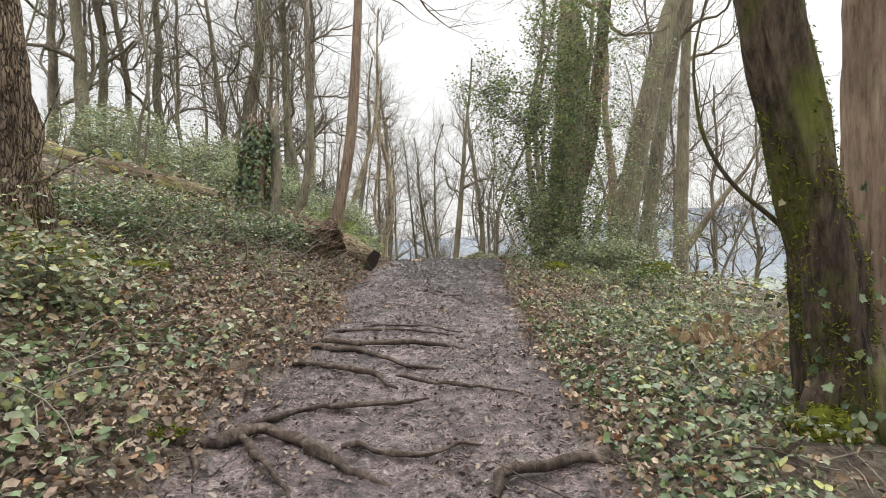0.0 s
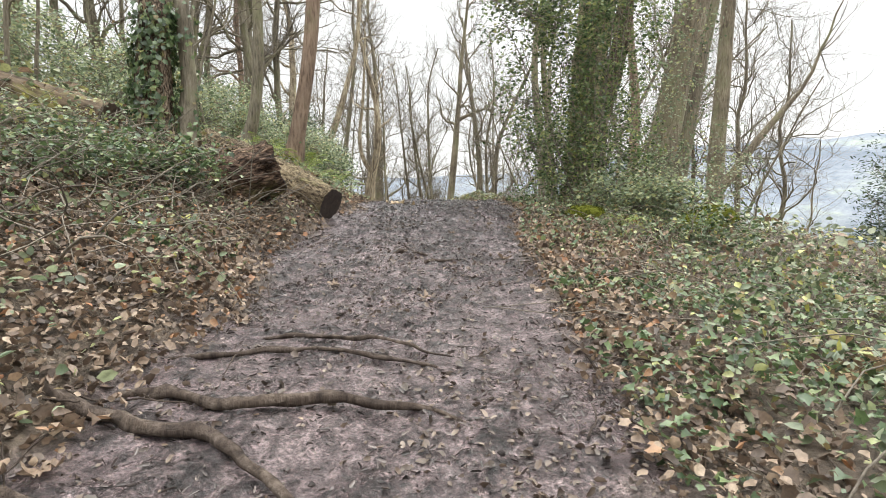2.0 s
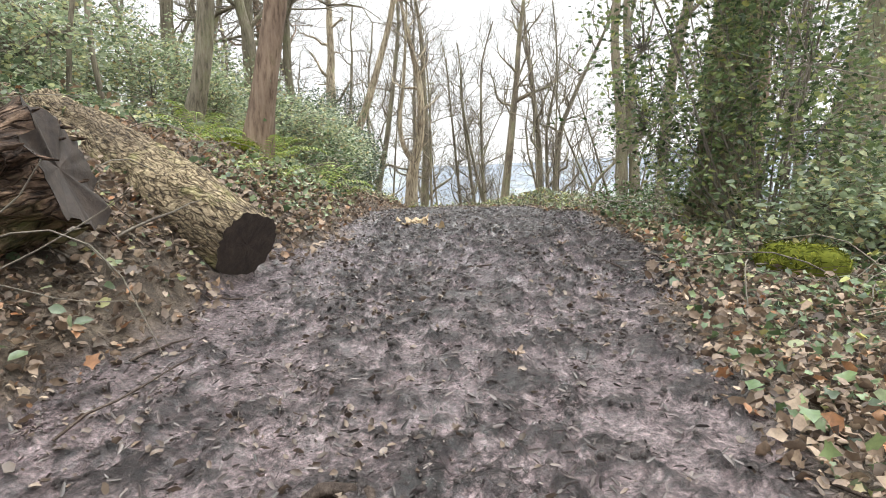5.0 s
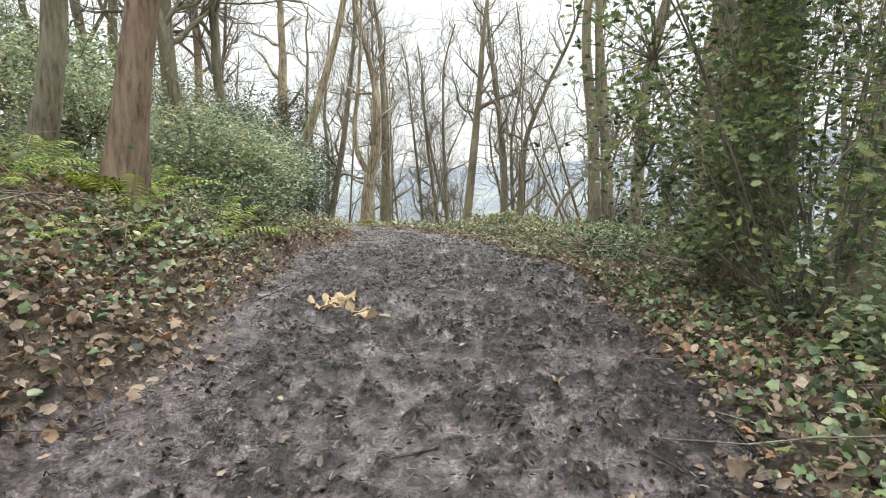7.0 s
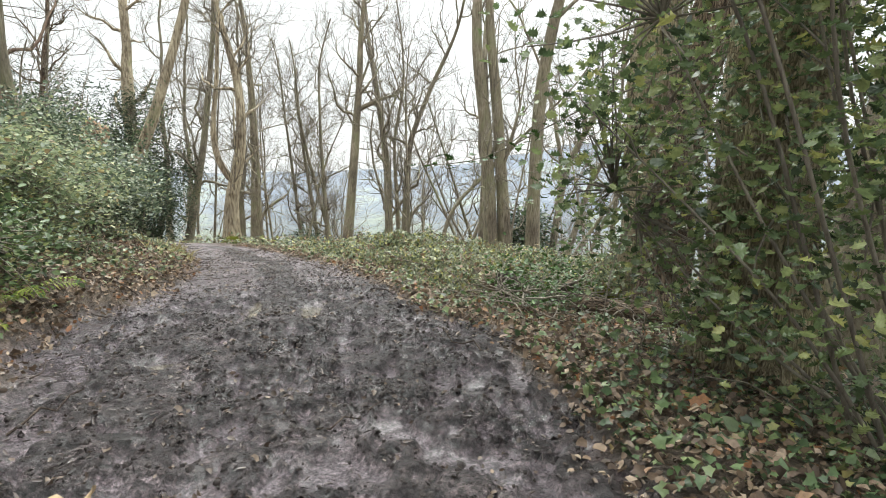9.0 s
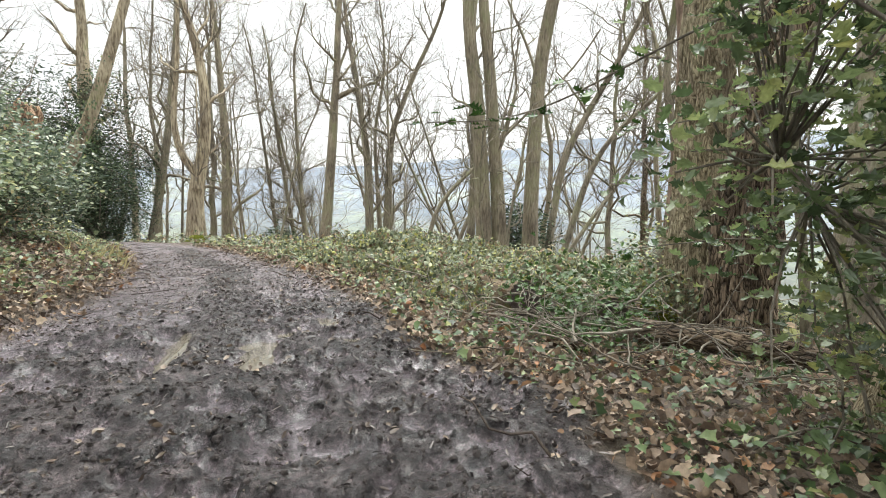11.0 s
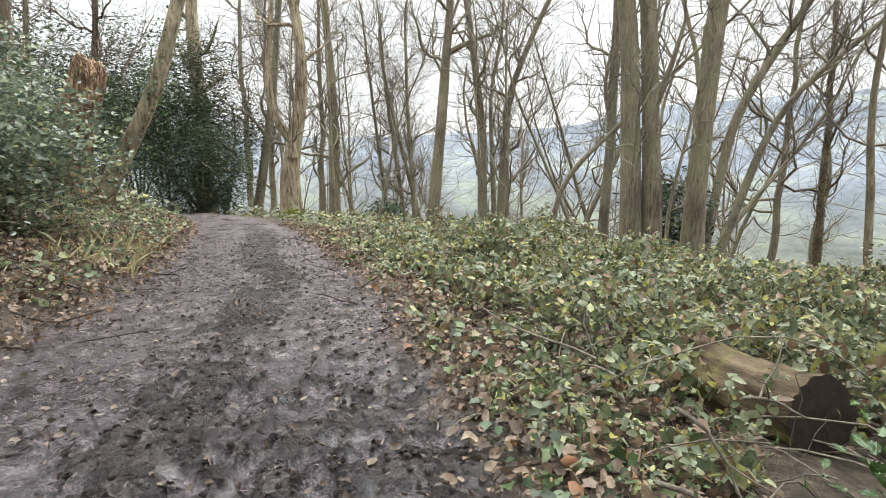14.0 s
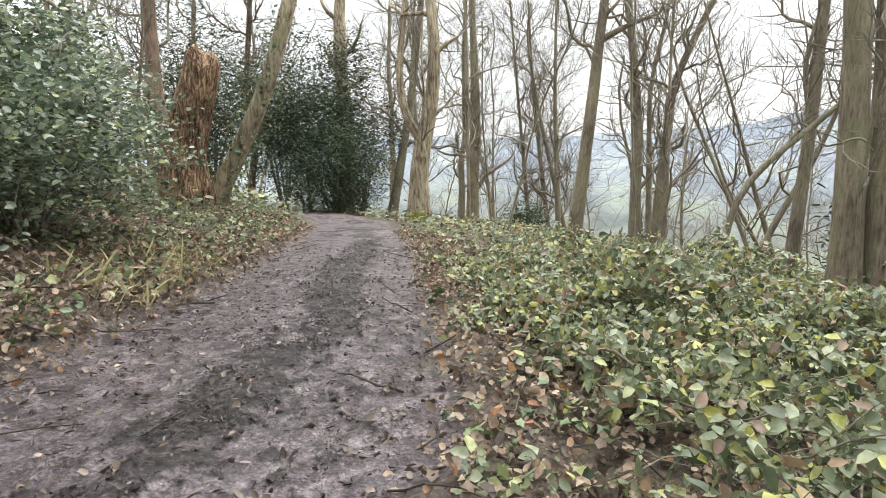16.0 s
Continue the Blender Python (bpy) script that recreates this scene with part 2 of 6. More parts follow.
HOLLY_GREY = leafy("grey_holly_leaf", [(0.0, (0.055, 0.08, 0.055)), (0.4, (0.14, 0.18, 0.125)), (0.75, (0.26, 0.305, 0.215)), (0.93, (0.4, 0.44, 0.31)), (1.0, (0.4, 0.41, 0.17))], 0.18, 0.4, 0.9)
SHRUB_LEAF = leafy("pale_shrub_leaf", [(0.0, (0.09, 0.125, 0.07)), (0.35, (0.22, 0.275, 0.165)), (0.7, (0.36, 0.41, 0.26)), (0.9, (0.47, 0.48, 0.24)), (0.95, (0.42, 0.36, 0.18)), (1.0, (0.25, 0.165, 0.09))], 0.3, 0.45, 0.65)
YEW = leafy("yew_needles", [(0.0, (0.022, 0.038, 0.022)), (0.6, (0.055, 0.082, 0.045)), (1.0, (0.11, 0.14, 0.07))], 0.6, 0.2, 0.3)
FERN = leafy("fern_frond", [(0.0, (0.14, 0.2, 0.04)), (0.7, (0.26, 0.33, 0.07)), (1.0, (0.4, 0.4, 0.12))], 0.5, 0.35, 0.3)
LITTER = leafy("dead_leaf", [(0.0, (0.06, 0.042, 0.033)), (0.25, (0.135, 0.094, 0.07)), (0.5, (0.225, 0.16, 0.118)), (0.75, (0.32, 0.232, 0.17)), (0.92, (0.42, 0.325, 0.245)), (0.97, (0.36, 0.19, 0.1)), (1.0, (0.28, 0.12, 0.055))], 0.5, 0.2, 0.45, 60)
DARK_LITTER = leafy("sodden_leaf", [(0.0, (0.05, 0.035, 0.026)), (0.6, (0.12, 0.085, 0.065)), (1.0, (0.25, 0.19, 0.15))], 0.4, 0.1, 0.5)
SHRED = leafy("trodden_leaf_shred", [(0.0, (0.022, 0.017, 0.016)), (0.35, (0.07, 0.055, 0.052)), (0.75, (0.13, 0.106, 0.102)), (0.95, (0.19, 0.155, 0.148)), (1.0, (0.27, 0.225, 0.205))], 0.34, 0.1, 0.5)
PALE_LEAF = leafy("tan_maple_leaf", [(0.0, (0.38, 0.27, 0.165)), (1.0, (0.5, 0.38, 0.25))], 0.6, 0.2, 0.3)
GRASS = leafy("dry_grass", [(0.0, (0.3, 0.26, 0.12)), (1.0, (0.5, 0.44, 0.26))], 0.6, 0.3, 0.2)
CLOD = bark("churned_mud", (0.016, 0.013, 0.013), (0.055, 0.046, 0.046), (0.13, 0.112, 0.112), None, 0.6, 40, 0.28, 0.8)
BARK_BEIGE = bark("bleached_bark", (0.16, 0.125, 0.09), (0.42, 0.36, 0.27), (0.58, 0.52, 0.41), (0.26, 0.27, 0.13), 0.66, 20, depth=1.0, crisp=0.7)
BRACKEN = leafy("dead_bracken_frond", [(0.0, (0.16, 0.105, 0.07)), (0.5, (0.34, 0.235, 0.15)), (1.0, (0.5, 0.38, 0.25))], 0.7, 0.25, 0.2)
STUMP = bark("flaking_red_wood", (0.1, 0.06, 0.04), (0.34, 0.225, 0.15), (0.54, 0.4, 0.28), None, 0.6, 15, depth=1.0, crisp=0.7, net=22, crack=(0.5, 0.44, 0.4))
WATER = water_material()
HILL = hill_material()

# ---- shape helpers ----
TABLE = np.random.default_rng(3).random((256, 256))


def lattice(x, y):
    """Smooth value noise, 0 to 1, one cell a unit."""
    xi, yi = np.floor(x).astype(int), np.floor(y).astype(int)
    u, v = x - xi, y - yi
    u, v = u * u * (3 - 2 * u), v * v * (3 - 2 * v)
    a, b = TABLE[xi & 255, yi & 255], TABLE[(xi + 1) & 255, yi & 255]
    c, d = TABLE[xi & 255, (yi + 1) & 255], TABLE[(xi + 1) & 255, (yi + 1) & 255]
    return (a * (1 - u) + b * u) * (1 - v) + (c * (1 - u) + d * u) * v


def rise(y, *stops):
    return np.interp(y, [s[0] for s in stops], [s[1] for s in stops])


def path_z(y):
    return rise(y, (-10, -0.5), (-3, -0.08), (0, 0.14), (3, 0.33), (5, 0.46), (7, 0.54), (9, 0.68), (11, 0.85), (13, 0.85), (15, 0.79), (17, 0.655), (20, 0.47), (25, 0.05), (31, -0.5), (40, -1.4), (48, -2.7), (60, -8), (120, -45), (300, -120))


def left_edge(y):
    return rise(y, (-5, -1.0), (3, -0.98), (6, -0.85), (7.8, -1.2), (10, -1.0), (11, -0.85), (13.5, -1.15), (15.3, -1.5), (17, -1.25), (19.7, -1.55), (23.4, -2.67), (26.5, -3.87), (29.2, -5.0), (33, -8), (45, -18))


def right_edge(y):
    return rise(y, (-5, 1.1), (4.5, 1.13), (7, 1.27), (9.2, 1.35), (11, 1.62), (14.4, 1.65), (15.3, 1.25), (17, 1.1), (18.9, 0.63), (20.1, 0.25), (23.4, -0.8), (26.6, -2.05), (29.2, -3.2), (33, -6), (45, -16))


def height(x, y):
    """The lie of the land without the trodden relief: a bank rises on one side of the path, the valley falls away on the other."""
    x, y = np.asarray(x, float), np.asarray(y, float)
    z = path_z(y)
    dl, dr = np.maximum(left_edge(y) - x, 0), np.maximum(x - right_edge(y), 0)
    c1 = rise(y, (0, 0.2), (5, 0.25), (9, 0.5), (14, 0.5), (18, 0.15), (30, 0.1))
    c2 = rise(y, (5, 0.2), (9, 0.27), (14, 0.27), (18, 0.2), (40, 0.2))
    z = z + c1 * (1 - np.exp(-dl / 0.8)) + c2 * np.minimum(dl, 25)
    z = z - rise(y, (12, 0.08), (15, 0.15), (17.5, 0.17), (21, 0.12), (26, 0.08)) * np.minimum(dr, 4) - 0.08 * np.maximum(dr - 4, 0) - 0.02 * np.maximum(np.minimum(dr, 300) - 2, 0) ** 1.6 * rise(dr, (0, 1), (40, 1), (300, 0.25))
    z = z - 0.006 * np.maximum(np.minimum(dr, 60) - 12, 0) ** 2
    z = z + 0.1 * (lattice(x * 0.7 + 9, y * 0.7) - 0.5) * np.clip((dl + dr) * 1.5, 0, 1)
    return np.maximum(z, -120)


def on_path(x, y):
    e = 0.28 * (lattice(x * 3.1, y * 3.1) - 0.5) + 0.12 * (lattice(x * 11, y * 11) - 0.5)
    return np.clip(0.5 + np.minimum(x - left_edge(y) + e, right_edge(y) - x + e) / 0.22, 0, 1)


POOLS = ((0.35, 15.66, 0.11, 0.1), (0.36, 15.28, 0.07, 0.18), (0.83, 15.56, 0.1, 0.08), (-0.16, 15.5, 0.045, 0.36), (0.6, 15.85, 0.14, 0.07), (0.35, 16.15, 0.1, 0.07), (0.72, 16.2, 0.09, 0.1), (-0.45, 14.1, 0.1, 0.08))


def pool(x, y):
    """How deep in a hollow that holds water, 0 to 1."""
    k = 0 * x
    for px, py, rx, ry in POOLS:
        d = ((x - px) / (rx * 1.6)) ** 2 + ((y - py) / (ry * 1.6)) ** 2
        k = np.maximum(k, np.exp(-d * d))
    return k


def swell(x, y):
    return (lattice(x * 1.4, y * 1.1 + 5) - 0.5) * 0.06 * rise(y, (0, 0.6), (8, 0.8), (11, 1.25), (16.5, 1.25), (19, 0.9))


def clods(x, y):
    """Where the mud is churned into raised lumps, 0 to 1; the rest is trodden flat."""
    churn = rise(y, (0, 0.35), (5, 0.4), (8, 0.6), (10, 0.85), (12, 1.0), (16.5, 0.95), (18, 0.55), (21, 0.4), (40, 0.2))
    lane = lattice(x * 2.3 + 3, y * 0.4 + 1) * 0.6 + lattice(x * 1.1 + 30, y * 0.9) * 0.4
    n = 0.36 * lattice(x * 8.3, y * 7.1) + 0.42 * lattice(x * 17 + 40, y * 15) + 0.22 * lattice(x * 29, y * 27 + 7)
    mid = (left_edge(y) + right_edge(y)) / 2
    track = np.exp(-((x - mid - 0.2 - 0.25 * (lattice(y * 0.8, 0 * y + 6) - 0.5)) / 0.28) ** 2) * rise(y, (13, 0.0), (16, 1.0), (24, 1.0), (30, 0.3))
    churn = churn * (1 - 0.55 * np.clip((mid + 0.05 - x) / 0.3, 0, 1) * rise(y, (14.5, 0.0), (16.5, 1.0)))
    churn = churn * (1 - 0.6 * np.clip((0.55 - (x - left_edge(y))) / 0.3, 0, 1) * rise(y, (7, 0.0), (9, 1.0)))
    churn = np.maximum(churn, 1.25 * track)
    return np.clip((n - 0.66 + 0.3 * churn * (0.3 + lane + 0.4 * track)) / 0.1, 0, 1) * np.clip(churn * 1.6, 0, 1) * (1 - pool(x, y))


def relief(x, y):
    """Clods, hoof and boot marks, ruts, and the hollows that hold water."""
    m = on_path(x, y)
    k = clods(x, y)
    rough = rise(y, (0, 0.5), (8, 0.7), (11, 1.1), (16.5, 1.1), (18.5, 0.55))
    lump = k * (0.022 + 0.032 * lattice(x * 13 + 5, y * 11) + 0.02 * lattice(x * 33, y * 31 + 9)) * rough
    z = m * (lump + swell(x, y) - 0.035)
    z = z + (1 - m) * 0.05 * (lattice(x * 5, y * 5) - 0.3)
    return z - 0.04 * pool(x, y)


def mesh_of(name, verts, faces, material, smooth=True):
    """A mesh from one array of points and arrays of equal-sided faces."""
    me = bpy.data.meshes.new(name)
    verts = np.asarray(verts, np.float32)
    faces = [np.asarray(f, np.int32) for f in faces if len(f)]
    total = sum(f.size for f in faces)
    me.vertices.add(len(verts))
    me.vertices.foreach_set("co", verts.ravel())
    me.loops.add(total)
    me.loops.foreach_set("vertex_index", np.concatenate([f.ravel() for f in faces]))
    sizes = np.concatenate([np.full(len(f), f.shape[1]) for f in faces])
    starts = np.concatenate([[0], np.cumsum(sizes)[:-1]])
    me.polygons.add(len(sizes))
    me.polygons.foreach_set("loop_start", starts.astype(np.int32))
    me.polygons.foreach_set("use_smooth", np.full(len(sizes), smooth))
    me.update(calc_edges=True)
    me.materials.append(material)
    return me


def part(name, me, parent, label=""):
    ob = new(name, me)
    ob.parent = parent
    return tagged(ob, label)


class Tubes:
    """Collects bent, tapering tubes into one mesh."""

    def __init__(self):
        self.v, self.q, self.t, self.count = [], [], [], 0

    def add(self, pts, radii, sides=6, wobble=0.0, flare=None):
        pts, radii = np.asarray(pts, float), np.asarray(radii, float)
        d = np.gradient(pts, axis=0)
        d /= np.linalg.norm(d, axis=1)[:, None] + 1e-9
        up = np.array([0.0, 0, 1]) if abs(d[0, 2]) < 0.8 else np.array([1.0, 0, 0])
        u = np.cross(d, up)
        u /= np.linalg.norm(u, axis=1)[:, None] + 1e-9
        w = np.cross(d, u)
        a = np.arange(sides) * 2 * np.pi / sides
        r = radii[:, None] * np.ones(sides)
        if wobble:
            k = len(pts)
            r = r * (1 + wobble * (lattice(np.cos(a) * 1.7 + radii[0] * 999 % 50 + 9 + 0 * r, np.sin(a) * 1.7 + np.arange(k)[:, None] * 0.35) - 0.5))
        if flare is not None:
            r = r * (1 + flare[:, None] * (0.6 + 0.7 * np.cos(a * 5 + radii[0] * 77)))
        ring = pts[:, None] + r[..., None] * (np.cos(a)[None, :, None] * u[:, None] + np.sin(a)[None, :, None] * w[:, None])
        n, k = len(pts), sides
        i = np.arange(n - 1)[:, None] * k
        j = np.arange(k)[None]
        q = np.stack([i + j, i + (j + 1) % k, i + k + (j + 1) % k, i + k + j], -1).reshape(-1, 4) + self.count
        self.v.append(ring.reshape(-1, 3))
        self.q.append(q)
        self.count += n * k
        return ring

    def cap(self, ring, first):
        """Closes a ring of points, whose first index is given, with a fan."""
        n, c = len(ring), self.count
        self.v.append(ring.mean(0)[None])
        self.count += 1
        self.t.append(np.stack([np.full(n, c), first + np.arange(n), first + (np.arange(n) + 1) % n], -1))

    def mesh(self, name, material, origin=(0, 0, 0)):
        return mesh_of(name, np.concatenate(self.v) - np.array(origin), [np.concatenate(self.q)] + ([np.concatenate(self.t)] if self.t else []), material)


# leaf outlines, one unit long: points and faces
OVAL = (np.array([(0, 0, 0), (0.3, 0.28, 0.08), (0.27, 0.68, 0.07), (0, 1, -0.06), (-0.27, 0.68, 0.07), (-0.3, 0.28, 0.08)]), np.array([(0, 1, 2, 3), (0, 3, 4, 5)]))
LOBED = (np.array([(0, 0.05, 0.02), (0.4, -0.02, 0.14), (0.34, 0.28, 0.07), (0.46, 0.52, 0.0), (0.25, 0.64, 0.08), (0, 0.98, -0.16), (-0.25, 0.64, 0.06), (-0.46, 0.52, 0.17), (-0.34, 0.28, 0.09), (-0.4, -0.02, 0.02), (0, 0.45, -0.03)]), np.array([(10, 0, 1, 2), (10, 2, 3, 4), (10, 4, 5, 6), (10, 6, 7, 8), (10, 8, 9, 0)]))
CURLED = (np.array([(0, 0, 0.16), (0.27, 0.3, 0.36), (0.18, 0.75, 0.4), (0.02, 1, 0.14), (-0.23, 0.66, 0.27), (-0.31, 0.25, 0.08), (0.02, 0.45, 0.0)]), np.array([(6, 0, 1, 2), (6, 2, 3, 4), (6, 4, 5, 0)]))
SPINY = (np.array([(0, 0, 0), (0.16, 0.1, 0.02), (0.36, 0.17, 0.13), (0.2, 0.3, -0.03), (0.4, 0.44, 0.12), (0.2, 0.55, -0.03), (0.34, 0.72, 0.11), (0.12, 0.78, 0.0), (0, 1.05, -0.06), (-0.12, 0.78, 0.0), (-0.34, 0.72, 0.11), (-0.2, 0.55, -0.03), (-0.4, 0.44, 0.12), (-0.2, 0.3, -0.03), (-0.36, 0.17, 0.13), (-0.16, 0.1, 0.02), (0, 0.5, -0.03)]),
         np.array([(16, 0, 1, 3), (1, 2, 3, 3), (16, 3, 5, 5), (3, 4, 5, 5), (16, 5, 7, 8), (5, 6, 7, 7), (16, 8, 9, 11), (9, 10, 11, 11), (16, 11, 13, 13), (11, 12, 13, 13), (16, 13, 15, 0), (13, 14, 15, 15)]))
TRIPLE = (np.concatenate([np.stack([0.55 * (OVAL[0][:, 0] * math.cos(a) + OVAL[0][:, 1] * math.sin(a)) + 0.06 * math.sin(a), 0.55 * (OVAL[0][:, 1] * math.cos(a) - OVAL[0][:, 0] * math.sin(a)) + 0.1 * math.cos(a), OVAL[0][:, 2] * 0.8 - 0.12 * (OVAL[0][:, 1] > 0.5)], -1) for a in (-1.25, 0.0, 1.25)]),
          np.concatenate([OVAL[1] + 6 * k for k in range(3)]))
BLADE = (np.array([(0.03, 0, 0), (0.03, 0.55, 0.05), (0, 1, 0.02), (-0.03, 0.55, 0.05), (-0.03, 0, 0)]), np.array([(0, 1, 3, 4), (1, 2, 3, 3)]))
NEEDLE = (np.array([(0, 0, 0), (0.13, 0.2, 0.02), (0.1, 0.75, 0.0), (0, 1, -0.12), (-0.1, 0.75, 0.0), (-0.13, 0.2, 0.02)]), np.array([(0, 1, 2, 3), (0, 3, 4, 5)]))


def leaves(outline, places, sizes, tilt, rng, facing=None, lie=0.0):
    """Points and faces of one leaf at each place. tilt: how far, in radians, leaves lean at random; facing: directions their faces turn to."""
    pts, faces = outline
    n = len(places)
    yaw = rng.random(n) * 2 * np.pi
    up = np.tile([0.0, 0, 1], (n, 1)) if facing is None else np.asarray(facing, float)
    up = up + tilt * rng.normal(size=(n, 3)) * 0.6
    up /= np.linalg.norm(up, axis=1)[:, None]
    along = np.stack([np.cos(yaw), np.sin(yaw), np.full(n, lie)], -1)
    along -= up * (along * up).sum(1)[:, None]
    along /= np.linalg.norm(along, axis=1)[:, None] + 1e-9
    side = np.cross(along, up)
    s = np.asarray(sizes)[:, None, None]
    wide = (0.8 + 0.4 * rng.random(n))[:, None, None]
    v = places[:, None] + s * (pts[None, :, 0:1] * side[:, None] * wide + pts[None, :, 1:2] * along[:, None] + pts[None, :, 2:3] * up[:, None] * (0.5 + rng.random(n))[:, None, None])
    f = faces[None] + (np.arange(n) * len(pts))[:, None, None]
    return v.reshape(-1, 3), f.reshape(-1, faces.shape[1])


def leaf_mesh(name, material, outline, places, sizes, tilt, rng, facing=None, lie=0.0, origin=(0, 0, 0)):
    v, f = leaves(outline, np.asarray(places) - np.array(origin), sizes, tilt, rng, facing, lie)
    if outline is SPINY or outline is BLADE:
        tri = f[:, 2] == f[:, 3]
        return mesh_of(name, v, [f[~tri], f[tri][:, :3]], material, False)
    return mesh_of(name, v, [f], material, True)


def scatter(n, x0, x1, y0, y1, rng, keep):
    """n random ground places in a rectangle, thinned by keep(x, y) -> chance."""
    x, y = rng.uniform(x0, x1, n), rng.uniform(y0, y1, n)
    k = rng.random(n) < keep(x, y)
    x, y = x[k], y[k]
    return np.stack([x, y, height(x, y) + relief(x, y)], -1)

# ---- ground and distance ----
def spaced(*runs):
    return np.unique(np.round(np.concatenate([np.arange(a, b, s) for a, b, s in runs]), 3))


def build_ground():
    xs = spaced((-2400, -300, 300), (-300, -60, 40), (-60, -20, 5), (-20, -8, 1), (-8, -3, 0.25), (-3, -1.8, 0.08), (-1.8, 2.0, 0.032), (2, 4, 0.1), (4, 10, 0.3), (10, 30, 1.5), (30, 80, 6), (80, 300, 30), (300, 2500, 300))
    ys = spaced((-2400, -300, 300), (-300, -40, 40), (-40, -6, 4), (-6, 1, 0.25), (1, 20, 0.03), (20, 26, 0.05), (26, 36, 0.2), (36, 70, 1.5), (70, 150, 10), (150, 400, 40), (400, 2500, 300))
    X, Y = np.meshgrid(xs, ys)
    Z = height(X, Y) + relief(X, Y) * (np.abs(X) < 12)
    v = np.stack([X, Y, Z], -1).reshape(-1, 3)
    w = len(xs)
    i = (np.arange(len(ys) - 1)[:, None] * w + np.arange(w - 1)[None]).ravel()
    me = mesh_of("ground", v, [np.stack([i, i + 1, i + w + 1, i + w], -1)], EARTH)
    at = me.attributes.new("mud", "FLOAT", "POINT")
    at.data.foreach_set("value", (on_path(X, Y) * ((Y > -8) & (Y < 60))).ravel().astype(np.float32))
    at = me.attributes.new("wet", "FLOAT", "POINT")
    damp = rise(Y, (0, 0.12), (7, 0.14), (9, 0.25), (12, 0.48), (16.5, 0.6), (18.5, 0.4), (40, 0.25)) * on_path(X, Y) * (1 - 0.6 * clods(X, Y))
    at.data.foreach_set("value", damp.ravel().astype(np.float32))
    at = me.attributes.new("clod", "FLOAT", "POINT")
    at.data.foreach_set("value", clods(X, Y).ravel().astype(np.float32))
    tagged(new("ground", me), "woodland earth bank with a muddy trodden footpath", "ground", kind="structure")


def build_hill():
    """The far side of the valley: wooded slopes and fields, paled by haze painted into their colour."""
    az = np.radians(np.arange(-100, 101, 1.5))
    top = rise(np.degrees(az), (-100, 1.0), (-30, 0.2), (0, -0.2), (10, 0.4), (22, 2.6), (35, 3.4), (50, 3.0), (100, 2.0))
    rows = []
    for k, (r, share) in enumerate(((75, 0.0), (110, 0.0), (170, 0.0), (260, 0.0), (420, 0.0), (480, 0.12), (560, 0.35), (640, 0.6), (720, 0.82), (800, 1.0), (1000, 1.02))):
        ztop = 800 * np.tan(np.radians(top)) + 8 * (lattice(np.degrees(az) * 0.35 + 50, 0 * az) - 0.5)
        z = -75 + (ztop + 75) * share + 5 * (lattice(np.degrees(az) * 0.5 + 50, 0 * az + k * 3.3) - 0.5) * min(1, share * 3)
        if r < 420:
            z = height(r * np.sin(az), r * np.cos(az)) + rise(r, (75, -1.0), (110, 2.0), (260, 3.0))
            z = np.where(r * np.cos(az) < 40, np.minimum(z, -60), z)
            z = np.maximum(z, -75)
        rows.append(np.stack([r * np.sin(az), r * np.cos(az), z], -1))
    v = np.concatenate(rows)
    w = len(az)
    i = (np.arange(len(rows) - 1)[:, None] * w + np.arange(w - 1)[None]).ravel()
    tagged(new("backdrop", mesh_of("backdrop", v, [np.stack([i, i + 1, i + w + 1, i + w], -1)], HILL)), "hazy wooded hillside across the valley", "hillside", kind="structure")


build_ground()
build_hill()


def build_pools():
    for k, (x, y, rx, ry) in enumerate(POOLS):
        a = np.linspace(0, 2 * np.pi, 28, endpoint=False)
        r = 1 + 0.2 * (lattice(np.cos(a) * 1.5 + 20 + k * 7, np.sin(a) * 1.5 + 20) - 0.5)
        ring = np.stack([rx * 1.9 * r * np.cos(a), ry * 1.9 * r * np.sin(a), 0 * a], -1)
        edge = ring * 1.08 - np.array([0, 0, 0.02])
        v = np.concatenate([ring, edge, [[0, 0, 0]]])
        n = len(a)
        j = np.arange(n)
        me = mesh_of("puddle", v, [np.stack([j, (j + 1) % n, np.full(n, 2 * n)], -1), np.stack([j, j + n, (j + 1) % n + n, (j + 1) % n], -1)[:, :]], WATER)
        ob = tagged(new("puddle", me), "shallow cloudy rainwater puddle in churned mud", "puddle", "puddles on the path")
        ob.location = (x, y, float(height(x, y) + swell(np.array(x), np.array(y))) - 0.055)


build_pools()

# ---- trees ----
def polyline(pts, step):
    pts = np.asarray(pts, float)
    seg = np.linalg.norm(np.diff(pts, axis=0), axis=1)
    s = np.concatenate([[0], np.cumsum(seg)])
    k = max(3, int(s[-1] / step) + 1)
    t = np.linspace(0, s[-1], k)
    out = np.stack([np.interp(t, s, pts[:, i]) for i in range(3)], -1)
    for _ in range(3):
        out[1:-1] = (out[:-2] + 2 * out[1:-1] + out[2:]) / 4
    return out


def shoot(start, way, length, r0, r1, rng, bend=0.25, lift=0.12, steps=5):
    """A wandering branch: points and radii."""
    p, d = np.array(start, float), np.array(way, float)
    d /= np.linalg.norm(d)
    pts = [p.copy()]
    for _ in range(steps):
        d = d + bend * rng.normal(size=3) * 0.6 + np.array([0, 0, lift])
        d /= np.linalg.norm(d)
        p = p + d * length / steps
        pts.append(p.copy())
    return np.array(pts), np.linspace(r0, r1, steps + 1)


